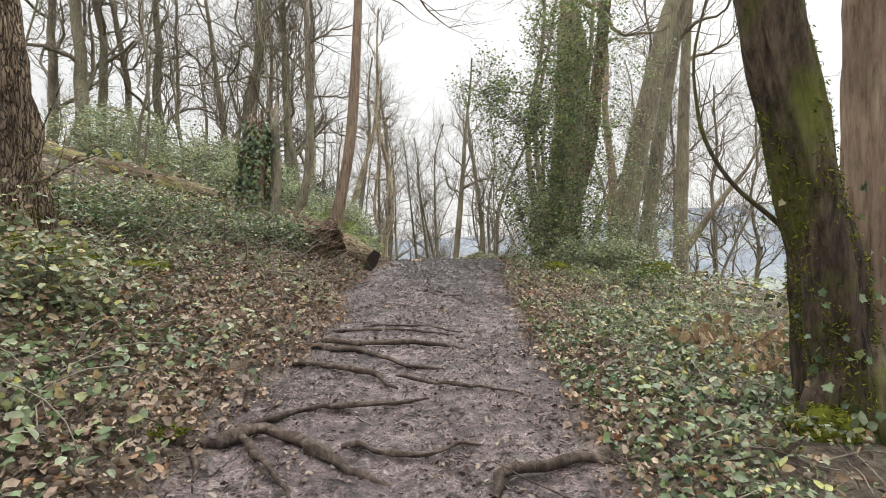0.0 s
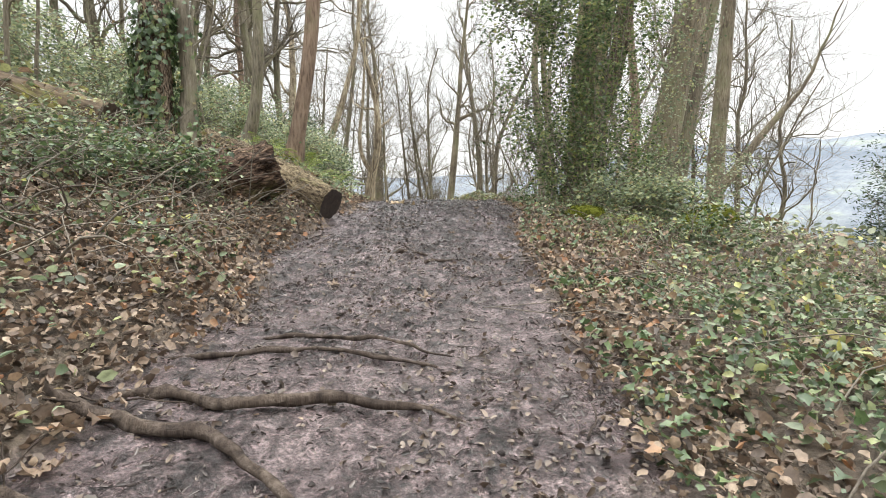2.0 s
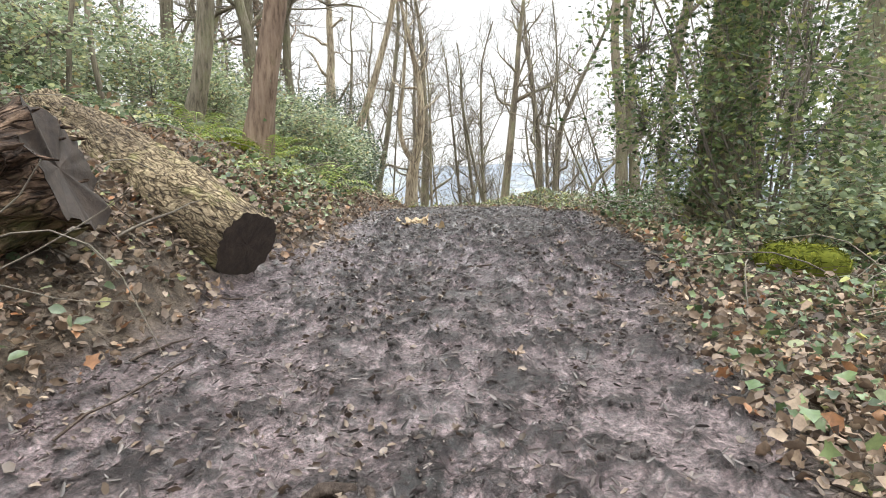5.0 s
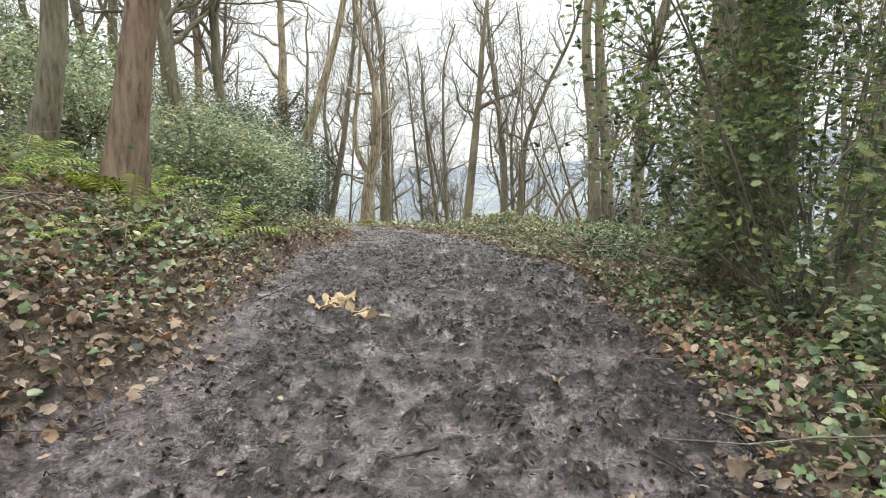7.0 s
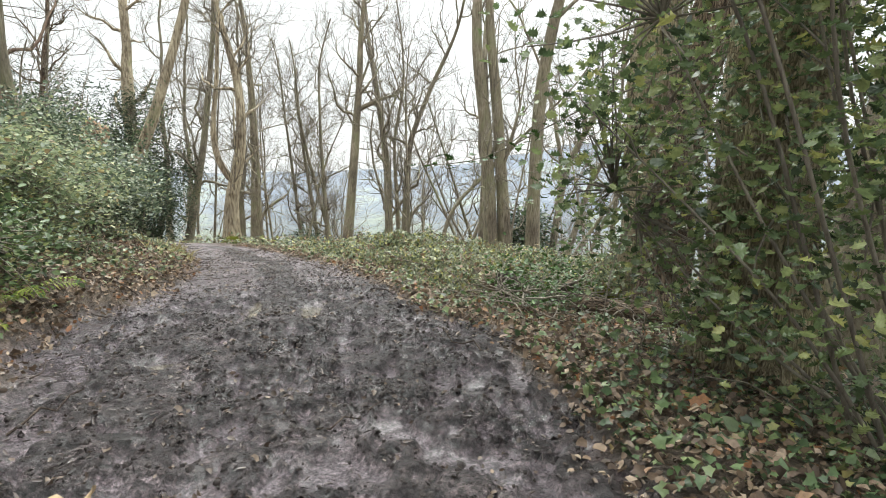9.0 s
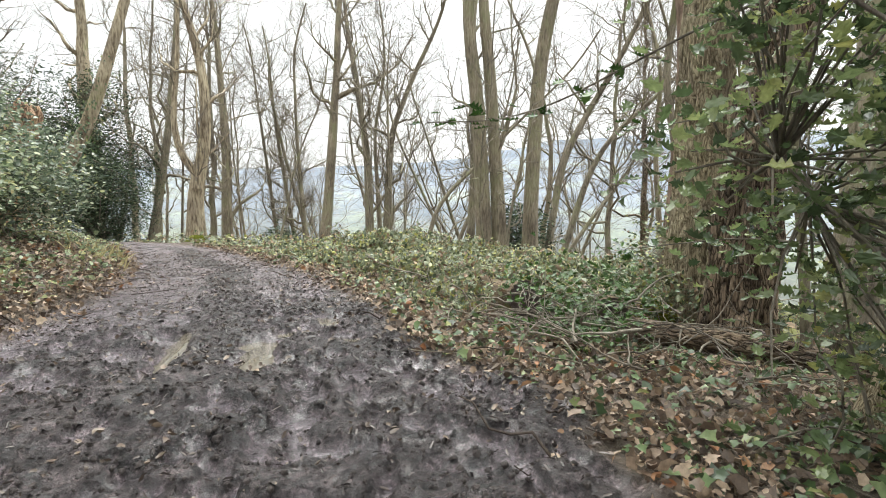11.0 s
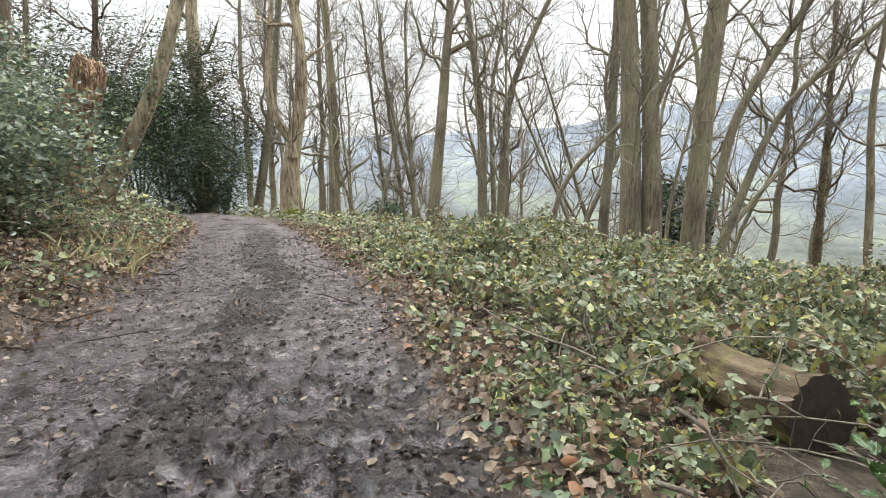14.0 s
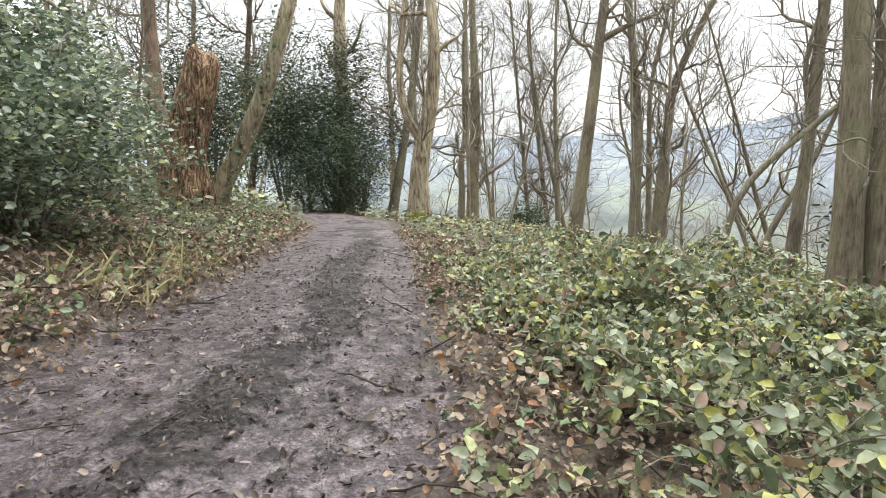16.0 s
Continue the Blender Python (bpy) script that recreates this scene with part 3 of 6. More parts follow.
def tree(label, spine, r, material, tall=14.0, limbs=16, spread=3.8, first=0.26, seed=0, group="bare trees of the wood", ivy=0.0, ivy_top=6.0, boughs=(), fine=12, name="bare_tree", sides=10, crown=True, ridges=0.0, ridge_count=26, mossy=0, moss_top=1.0, sway=0.3, toes=()):
    """A leafless tree: trunk and limbs, a crown of twigs, and ivy where it climbs. spine: base and places the trunk passes."""
    rng = np.random.default_rng(1000 + seed)
    spine = [np.array(p, float) for p in spine]
    gz = float(height(spine[0][0], spine[0][1]))
    d0 = spine[1] - spine[0]
    d0 = d0 / max(d0[2], 0.2)
    foot = spine[0] + d0 * (gz - spine[0][2])
    foot[2] = gz
    base = foot.copy()
    pts = [foot - d0 * 0.35, foot] + [p for p in spine if p[2] > gz + 0.3]
    d = pts[-1] - pts[-2]
    d /= np.linalg.norm(d)
    p = pts[-1].copy()
    while p[2] < base[2] + tall:
        d = d + 0.13 * rng.normal(size=3) + np.array([0, 0, 0.1])
        d /= np.linalg.norm(d)
        p = p + d * 1.4
        pts.append(p.copy())
    line = polyline(pts, 0.15 if ridges else 0.45)
    if len(spine) == 2:
        up = np.maximum(line[:, 2] - base[2], 0)
        for k in (0, 1):
            line[:, k] += sway * (lattice(up * 0.42 + seed * 3.7, 0 * up + 11 + 7 * k) - 0.5 + 0.4 * (lattice(up * 1.1 + seed, 0 * up + 3 + k) - 0.5)) * np.clip(up / 1.5, 0, 1)
    h = np.clip((line[:, 2] - base[2]) / tall, 0, 1)
    rad = r * (1 - 0.8 * h ** 0.9) + 0.01
    root = tagged(new(name), label, "tree", group)
    root.location = base
    wood, twigs = Tubes(), Tubes()
    flare = 0.45 * np.exp(-np.maximum(line[:, 2] - base[2], 0) / (1.6 * r + 0.1))
    ring = wood.add(line, rad, sides, 0.25, flare)
    if ridges:
        a = np.arange(sides) * 2 * np.pi / sides
        g = np.abs(2 * lattice(a[None] * ridge_count / 6.283 + lattice(line[:, 2:3] * 2.2, a[None] * 3) * 2.5, line[:, 2:3] * 1.7 + 4) - 1)
        ring = line[:, None] + (ring - line[:, None]) * (1 + ridges * (g - 0.5))[..., None]
        wood.v[0] = ring.reshape(-1, 3)
    starts, small = [], []
    for way in boughs:
        thick = r * 0.5
        if isinstance(way, tuple):
            way, thick = way
        bl = polyline(way, 0.3 if thick > 0.04 else 0.1)
        br = np.linspace(thick, thick * 0.32, len(bl))
        wood.add(bl, br, 7, 0.25)
        tip = bl[-1] - bl[-3]
        if thick < 0.05:
            small.append((bl, br))
            continue
        q, rr = shoot(bl[-1], tip + np.array([0, 0, 0.15]), spread * 0.9, br[-1], 0.01, rng, 0.3, 0.2, 6)
        wood.add(q, rr, 5)
        starts += [(bl, br), (q, rr)]
    for q, rr in small:
        for _ in range(9):
            j = rng.integers(len(q) // 3, len(q) - 1)
            d = q[j + 1] - q[j]
            t, tr = shoot(q[j], d / np.linalg.norm(d) + 0.7 * rng.normal(size=3), rng.uniform(0.12, 0.45), rr[j] * 0.5, 0.002, rng, 0.35, 0.08, 5)
            twigs.add(t, tr, 4)
    for way, thick in toes:
        bl = polyline(way, 0.06)
        wood.add(bl, np.linspace(thick, thick * 0.55, len(bl)), 14, 0.5)
    for k in range(limbs):
        f = first + (0.97 - first) * ((k + rng.random()) / limbs)
        i = min(int(np.searchsorted(h, f)), len(line) - 2)
        a = k * 2.4 + rng.random()
        out = 0.55 + 0.5 * rng.random()
        way = np.array([np.cos(a) * out, np.sin(a) * out, 0.75])
        q, rr = shoot(line[i], way, spread * (1.15 - 0.6 * f) * (0.7 + 0.6 * rng.random()), rad[i] * 0.42 + 0.006, 0.008, rng, 0.62, 0.12, 9)
        wood.add(q, rr, 5)
        starts.append((q, rr))
    for q, rr in starts:
        for _ in range(fine):
            j = rng.integers(1, len(q) - 1) if len(q) > 3 else 1
            d = q[j + 1] - q[j]
            s, sr = shoot(q[j], d / np.linalg.norm(d) + 0.8 * rng.normal(size=3) + (0, 0, 0.2), spread * (0.25 + 0.3 * rng.random()), min(rr[j] * 0.5, 0.018) + 0.003, 0.004, rng, 0.35, 0.1, 4)
            twigs.add(s, sr, 3)
            for _ in range(4):
                m = rng.integers(1, len(s))
                e = s[m] - s[m - 1]
                w, wr = shoot(s[m], e / np.linalg.norm(e) + 0.75 * rng.normal(size=3), spread * (0.12 + 0.16 * rng.random()), 0.0045, 0.003, rng, 0.3, 0.1, 1)
                twigs.add(w, wr, 3)
    part("trunk", wood.mesh("trunk", material, base), root)
    if twigs.v and crown:
        part("crown", twigs.mesh("crown", TWIG, base), root, "fine bare twigs")
    if mossy:
        i = rng.integers(0, len(line), mossy * 4)
        i = i[line[i, 2] < base[2] + moss_top * rng.random(mossy * 4) ** 0.6][:mossy]
        j = rng.integers(0, sides, len(i))
        keep = lattice(j * 9.0 / sides + seed, line[i, 2] * 2.4) > 0.4 + 0.2 * (line[i, 2] - base[2]) / moss_top - 0.3 * (line[i, 2] < base[2] + 0.35)
        i, j = i[keep], j[keep]
        nxt = np.minimum(i + 1, len(line) - 1)
        u = rng.random(len(i))[:, None]
        pos = ring[i, j] * (1 - u) + ring[nxt, j] * u
        out = ring[i, j] - line[i]
        out /= np.linalg.norm(out, axis=1)[:, None]
        pos = pos + out * 0.012 * rng.random((len(i), 1)) + rng.normal(size=(len(i), 3)) * 0.006
        tagged(part("moss", leaf_mesh("moss", MOSS, NEEDLE, pos, 0.016 + 0.022 * rng.random(len(i)), 1.0, rng, out + (0, 0, 0.2), -0.4, base), root), "yellow-green moss coating the bark", kind="stuff")
    if ivy:
        n = int(ivy * 900)
        i = rng.integers(0, len(line), n * 3)
        i = i[(line[i, 2] < base[2] + ivy_top * (0.6 + 0.4 * rng.random(n * 3)))][:n]
        a = rng.random(len(i)) * 2 * np.pi
        keep = lattice(a * 1.3 + seed, line[i, 2] * 1.5) > 0.32
        i, a = i[keep], a[keep]
        out = np.stack([np.cos(a), np.sin(a), 0 * a], -1)
        pos = line[i] + out * (rad[i] * 1.08 + 0.01 + 0.22 * ivy ** 0.5 * rng.random(len(i)) ** 2)[:, None] + rng.normal(size=(len(i), 3)) * np.array([0.02, 0.02, 0.2])
        part("ivy", leaf_mesh("ivy", IVY, LOBED, pos, 0.035 + 0.03 * rng.random(len(i)), 0.7, rng, out + (0, 0, 0.35), -1.0, base), root, "glossy dark ivy climbing the bark")
    return root


GREY = "slender bare grey-brown woodland tree"
# by the start
tree("moss-covered ivy-clad trunk leaning over the path edge", [(2.72, 3.17, 0.29), (2.53, 3.1, 1.3), (2.29, 3.0, 2.05), (2.09, 2.92, 2.7)], 0.185, BARK_MOSSY, 12, 6, 3, 0.45, 1, ivy=0.4, ivy_top=1.5, sides=90, ridges=0.2, mossy=15000, moss_top=2.9,
     boughs=(([(2.5, 3.2, 1.2), (2.4, 3.25, 1.46), (2.12, 3.3, 1.66), (1.92, 3.35, 2.0), (1.85, 3.35, 2.5), (1.95, 3.35, 2.9)], 0.02),),
     toes=(([(2.68, 3.15, 0.75), (2.52, 3.05, 0.5), (2.36, 3.0, 0.2)], 0.11), ([(2.75, 3.1, 0.7), (2.8, 2.95, 0.45), (2.84, 2.85, 0.15)], 0.13)))
tree("reddish-brown trunk beside a mossy neighbour", [(3.25, 3.55, 0.33), (3.14, 3.5, 1.83), (3.11, 3.5, 2.94)], 0.2, BARK_PINK, 13, 6, 3, 0.45, 2, sides=90, ridges=0.14, mossy=5000, moss_top=1.3, ivy=0.25, ivy_top=1.2)
tree("old brown trunk with moss swelling at its foot", [(-3.6, 5.0, 1.12), (-3.7, 5.0, 2.53), (-3.8, 5.0, 3.56)], 0.22, BARK_DARK, 11, 6, 2.5, 0.4, 3, sides=90, ridges=0.34, ivy=0.12, ivy_top=1, mossy=9000, moss_top=1.1,
     boughs=(([(-3.55, 4.95, 1.9), (-3.3, 4.8, 1.85), (-2.95, 4.7, 2.02), (-2.6, 4.6, 2.1)], 0.014), ([(-3.6, 4.95, 2.2), (-3.35, 4.75, 2.0), (-3.2, 4.7, 2.3), (-3.0, 4.7, 2.75)], 0.012), ([(-3.5, 4.85, 1.3), (-3.2, 4.6, 1.75), (-2.9, 4.5, 1.95), (-2.85, 4.5, 2.3)], 0.01), ([(-3.5, 4.85, 1.3), (-3.15, 4.5, 1.42), (-2.8, 4.4, 1.35), (-2.4, 4.3, 1.45)], 0.009)))
# bank above the path
tree("bare pinkish-brown tree leaning on the ferny bank", [(-2.25, 13.2, 1.53), (-2.07, 13.2, 2.61), (-1.85, 13.2, 3.62), (-1.74, 13.25, 5.9)], 0.135, BARK_PINK, 13, 9, 3, 0.4, 4, ivy=0.08, ivy_top=0.8, sides=14)
tree("thin bare tree with a curved foot on the bank", [(-3.3, 13.6, 1.55), (-2.98, 13.6, 2.5), (-2.9, 13.6, 3.75)], 0.1, BARK_GREY, 11, 8, 2.5, 0.35, 5)
tree(GREY, [(-11.08, 18, 4.46), (-11.25, 18, 8.9)], 0.25, BARK_GREY, 15, first=0.15, seed=6, ivy=0.8)
tree("bare tree with an ivy-clad trunk", [(-11.2, 19.3, 4.6), (-11.35, 19.3, 9.3)], 0.17, BARK_GREY, 15, seed=7, ivy=1.2, ivy_top=7)
tree(GREY, [(-10.9, 20.8, 4.5), (-11.54, 20.8, 8.84)], 0.14, BARK_GREY, 14, first=0.15, seed=8)
tree(GREY, [(-9.98, 21, 5.18), (-10.43, 21, 10.15)], 0.19, BARK_GREY, 15, first=0.15, seed=9, ivy=0.4)
tree(GREY, [(-10.7, 24, 5.7), (-10.9, 24, 11.4)], 0.1, BARK_GREY, 14, first=0.15, seed=10)
tree(GREY, [(-7.93, 22, 3.5), (-8.41, 22, 7.31), (-8.83, 22, 10.5)], 0.13, BARK_GREY, 14, first=0.15, seed=11)
tree(GREY, [(-5.12, 20, 3.0), (-5.23, 20, 7.77), (-5.39, 20, 9.7)], 0.17, BARK_GREY, 14, first=0.15, seed=12, fine=8)
tree(GREY, [(-13.5, 20, 5.8), (-13.3, 20, 9.7)], 0.19, BARK_GREY, 15, first=0.15, seed=13, ivy=0.6)
tree(GREY, [(-4.66, 19, 2.4), (-4.68, 19, 4.95)], 0.12, BARK_GREY, 14, first=0.15, seed=15)
tree(GREY, [(-4.6, 21.2, 2.3), (-4.55, 21.2, 5.2)], 0.115, BARK_GREY, 13, first=0.15, seed=16)
tree(GREY, [(-5.91, 18.2, 2.5), (-5.88, 18.2, 4.68)], 0.12, BARK_GREY, 14, first=0.15, seed=17)
tree(GREY, [(-6.58, 21, 3.0), (-6.68, 21, 5.23)], 0.11, BARK_GREY, 14, first=0.15, seed=18)
# valley side, first stretch
tree("tall trunk thickly wrapped in ivy beside the holly", [(3.1, 13.7, 0.8), (3.25, 13.7, 5.1), (3.32, 13.7, 7.1)], 0.3, BARK_OLIVE, 15, 9, 3, 0.4, 20, ivy=2.2, ivy_top=9, sides=40, ridges=0.15)
tree("stout pale trunk leaning outward over the slope", [(4.75, 14.5, 0.7), (5.38, 14.5, 4.16), (6.16, 14.5, 7.47)], 0.33, BARK_PALE, 15, 9, 3.5, 0.45, 21, ivy=0.5, ivy_top=2.5, sides=14)
tree("leaning ivy-clad trunk on the slope edge", [(6.3, 17, 0.6), (6.76, 17, 4.29), (7.33, 17, 7.67)], 0.25, BARK_GREY, 15, 9, 3, 0.4, 22, ivy=2.0, ivy_top=7)
tree("tall straight pale-barked tree on the slope", [(8.26, 19, -0.2), (8.32, 19, 4.63), (8.47, 19, 9.33)], 0.26, BARK_PALE, 16, 9, 3.5, 0.45, 23, boughs=(([(8.0, 19, 0.4), (8.7, 18.8, 1.5), (9.38, 18.6, 2.6), (10.3, 18.6, 3.7)], 0.17),))
tree("fine-twigged bare tree above the valley", [(14.67, 30, -2.0), (14.57, 30, 9.4)], 0.17, BARK_GREY, 13, 22, 5.0, 0.16, 24, fine=13)
tree("fine-twigged bare tree above the valley", [(17.4, 31, -3.0), (17.2, 31, 7.4)], 0.15, BARK_GREY, 13, 18, 5.0, 0.2, 62, fine=11)
tree("fine-twigged bare tree above the valley", [(11.8, 33, -2.6), (12.1, 33, 7.4)], 0.14, BARK_GREY, 12, 16, 4.5, 0.2, 63, fine=10)
# crest and beyond
tree("pale gnarled tree forking low above a knotted burl", [(-3.0, 31, -0.55), (-2.92, 31, 1.3), (-2.62, 31, 2.2), (-2.5, 31, 3.56), (-2.58, 31, 4.87)], 0.25, BARK_BEIGE, 9, 9, 3, 0.45, 30, ivy=0.25, ivy_top=0.7, boughs=(([(-2.8, 31, 1.45), (-3.05, 30.95, 1.75), (-3.38, 30.95, 2.3), (-3.45, 31, 3.32), (-3.24, 31, 4.9), (-3.1, 31, 7.5)], 0.12), ([(-2.75, 31, 1.95), (-2.3, 31.1, 2.35), (-1.9, 31.2, 2.85)], 0.04), ([(-2.86, 30.86, 1.15), (-2.86, 30.72, 1.5), (-2.8, 30.75, 1.72)], 0.17)), sides=16)
tree("straight bare tree with one crooked side branch", [(0.96, 36, -1.46), (1.3, 36, 2.33), (1.49, 36, 4.62), (1.61, 36, 5.68)], 0.25, BARK_PALE, 14, 12, 3.4, 0.36, 31, boughs=([(1.49, 36, 4.5), (2.11, 36, 4.87), (3.15, 36, 5.19)],))
tree(GREY, [(3.0, 38, -1.96), (2.92, 38, 2.38), (2.39, 38, 6.06)], 0.23, BARK_GREY, 14, 14, 3.8, 0.2, 32, fine=8)
tree(GREY, [(3.73, 38, -1.9), (3.95, 38, 3.29), (5.02, 38, 5.91)], 0.22, BARK_GREY, 13, 14, 3.8, 0.2, 33, fine=8)
tree(GREY, [(3.63, 39.5, -1.7), (3.37, 39.5, 3.38), (3.9, 39.5, 6.18)], 0.13, BARK_GREY, 13, 12, 3.4, 0.2, 34)
tree("straight brown trunk of a close-set pair", [(4.5, 25, -0.17), (4.4, 25, 1.6), (4.3, 25, 3.22)], 0.18, BARK_PALE, 15, 8, 3, 0.45, 35, sides=14)
tree("straight brown trunk of a close-set pair", [(4.91, 25, -0.2), (4.76, 25, 1.6), (4.63, 25, 3.19)], 0.165, BARK_PALE, 15, 8, 3, 0.4, 36, boughs=([(4.6, 25, 1.7), (4.9, 25, 2.4), (5.2, 25, 3.6)],), sides=14)
tree("brown trunk on the slope leaning a little", [(5.62, 25, -0.6), (5.63, 25, 1.72), (5.73, 25, 4.14)], 0.2, BARK_PALE, 15, 8, 3, 0.4, 37, sides=14)
tree("thin tree leaning far out over the valley", [(7.32, 28, -0.9), (7.71, 28, 2.11), (8.53, 28, 3.51), (9.33, 28, 4.86)], 0.125, BARK_GREY, 11, 10, 3, 0.35, 38)
tree("thin tree leaning far out over the valley", [(8.19, 29, -1.2), (9.13, 29, 1.86), (9.9, 29, 2.97), (10.97, 29, 3.79)], 0.12, BARK_GREY, 9, 10, 3, 0.35, 39)
tree("crooked small tree bent sideways above the slope", [(3.9, 29, -0.9), (4.01, 29, 0.41), (4.59, 29, 1.18), (5.24, 29, 1.68)], 0.075, BARK_GREY, 6, 10, 2.2, 0.35, 40)
tree(GREY, [(5.51, 30, -0.9), (5.59, 30, 1.82), (5.57, 30, 3.56)], 0.15, BARK_GREY, 12, 9, 3, 0.35, 41, boughs=([(5.58, 30, 2.0), (5.3, 30, 2.9), (5.5, 30, 3.9)],))
tree(GREY, [(0.03, 46, -2.86), (-0.33, 46, 3.26), (-0.39, 46, 7.91)], 0.17, BARK_GREY, 15, first=0.15, seed=42)
tree(GREY, [(-0.6, 47, -2.73), (-1.53, 47, 4.17), (-1.81, 47, 8.21)], 0.16, BARK_GREY, 14, first=0.15, seed=43)
tree("bare trunk with shoots sprouting round its foot", [(-3.85, 43, -2.38), (-3.69, 43, 2.66), (-3.88, 43, 7.48)], 0.32, BARK_PALE, 15, 14, 3, 0.12, 44, fine=7)
tree(GREY, [(-1.67, 48, -2.59), (-2.41, 48, 4.27), (-2.83, 48, 8.48)], 0.145, BARK_GREY, 14, first=0.15, seed=45)
tree(GREY, [(-6.03, 38, -1.16), (-5.14, 38, 3.53), (-4.63, 38, 7.77)], 0.19, BARK_GREY, 14, first=0.15, seed=46)
tree(GREY, [(-10.0, 50, 1.1), (-9.99, 50, 8.7)], 0.23, BARK_GREY, 16, first=0.15, seed=47)
tree(GREY, [(-9.23, 52, 1.0), (-9.14, 52, 9.1)], 0.23, BARK_GREY, 16, first=0.15, seed=48)
tree(GREY, [(-4.9, 46, 0.3), (-4.8, 46, 9.58)], 0.2, BARK_GREY, 15, first=0.15, seed=49)
tree(GREY, [(0.08, 46.6, -2.1), (-1.12, 46.6, 2.72), (-1.85, 46.6, 6.56)], 0.16, BARK_GREY, 13, first=0.15, seed=50)
tree("leaning trunk with pale ivy stems on the bank", [(-5.14, 25.5, 0.5), (-3.99, 25.5, 2.3), (-3.47, 25.5, 3.76)], 0.15, BARK_BEIGE, 11, 7, 2.5, 0.5, 51, ivy=1.6, ivy_top=3.6)
tree("thick pale trunk hung with ivy", [(-8.84, 40, 1.2), (-8.78, 40, 7.1)], 0.42, BARK_BEIGE, 15, 16, 2.6, 0.12, 52, ivy=1.6, ivy_top=8, fine=10)
tree(GREY, [(-10.73, 36, 2.5), (-10.46, 36, 6.39)], 0.14, BARK_DARK, 14, first=0.15, seed=53)
tree("straight reddish trunk behind the holly", [(-8.09, 28, 1.5), (-8.14, 28, 3.39), (-8.08, 28, 4.56)], 0.16, BARK_PINK, 14, seed=54)
tree(GREY, [(-10.1, 28, 2.4), (-9.92, 28, 4.66)], 0.13, BARK_GREY, 14, first=0.15, seed=55)
tree("thin straight pole-like tree", [(10.67, 27, -2.31), (9.9, 27, 4.64)], 0.085, BARK_PALE, 12, 7, 2, 0.5, 56)
tree("ivy-clad dark tree on the valley slope", [(14.9, 35, -3.1), (14.29, 35, 6.5)], 0.18, BARK_DARK, 15, seed=57, ivy=1.5, ivy_top=9)
tree("bare tree with ivy on its lower trunk", [(9.92, 25.4, -1.5), (9.39, 25.4, 4.27)], 0.135, BARK_GREY, 14, seed=58, ivy=0.5, ivy_top=5)
tree("brown-barked trunk with young ivy on the slope", [(6.3, 20.5, -0.5), (6.45, 20.5, 2.39), (6.44, 20.5, 3.83)], 0.17, BARK_PINK, 15, 8, 3, 0.45, 59, ivy=0.7, ivy_top=3, sides=14)
tree("massive oak-like trunk with ridged olive bark", [(4.2, 16.9, 0.32), (4.19, 16.9, 1.69), (4.12, 16.9, 2.9)], 0.27, BARK_OLIVE, 15, 8, 4, 0.5, 60, sides=190, ridges=0.16, ridge_count=34, mossy=4000, moss_top=0.9)
tree("massive dark trunk with deeply furrowed bark", [(3.93, 16.05, 0.42), (4.0, 16.05, 1.7), (4.12, 16.05, 2.71)], 0.24, BARK_DARK, 15, 8, 4, 0.5, 61, sides=160, ivy=0.15, ivy_top=1.5, ridges=0.28, ridge_count=26)

# crooked small trees along the slope edge
for k, (x, y, lean) in enumerate(((5.4, 32.5, 0.8), (6.9, 35, -0.6), (9.2, 32, 1.2), (11.2, 34.5, 0.4), (8.0, 38, -0.9), (13.2, 27.5, 0.6))):
    z = float(height(x, y))
    tree("crooked thin tree with tangled bare twigs", [(x, y, z), (x + lean * 0.4, y, z + 1.4), (x + lean * 1.5, y, z + 3.2)], 0.085, BARK_GREY, 7.5, 11, 3.0, 0.2, 100 + k, fine=6, sides=7)

# the wood going on behind, on both sides
def build_far_wood():
    rng = np.random.default_rng(11)
    n = 0
    while n < 50:
        x, y = rng.uniform(-45, 40), rng.uniform(30, 75)
        if left_edge(y) - 1.5 < x < right_edge(y) + 1.5 or (-7 < x < 7 and y < 48):
            continue
        z = float(height(x, y))
        lean = rng.normal(size=2) * 0.5
        tree(GREY, [(x, y, z), (x + lean[0], y + lean[1], z + 6)], rng.uniform(0.09, 0.22), (BARK_GREY, BARK_PALE)[n % 2], rng.uniform(11, 16), 11, 4.0, 0.13, 200 + n, "bare trees of the wood", fine=6, sides=7, ivy=0.4 * (n % 4 == 0))
        n += 1
    # thin young trees that fill the gaps with a lace of twigs
    n = 0
    while n < 24:
        x, y = rng.uniform(-14, 16), rng.uniform(33, 62)
        if left_edge(y) - 1.2 < x < right_edge(y) + 1.2:
            continue
        z = float(height(x, y))
        lean = rng.normal(size=2) * 0.9
        tree("thin crooked bare tree with a net of twigs", [(x, y, z), (x + lean[0] * 0.4, y, z + 2.5), (x + lean[0], y + lean[1], z + 6)], rng.uniform(0.05, 0.1), (BARK_GREY, BARK_PALE)[n % 2], rng.uniform(8, 14), 12, 3.8, 0.14, 500 + n, "bare trees of the wood", fine=7, sides=6)
        n += 1


build_far_wood()

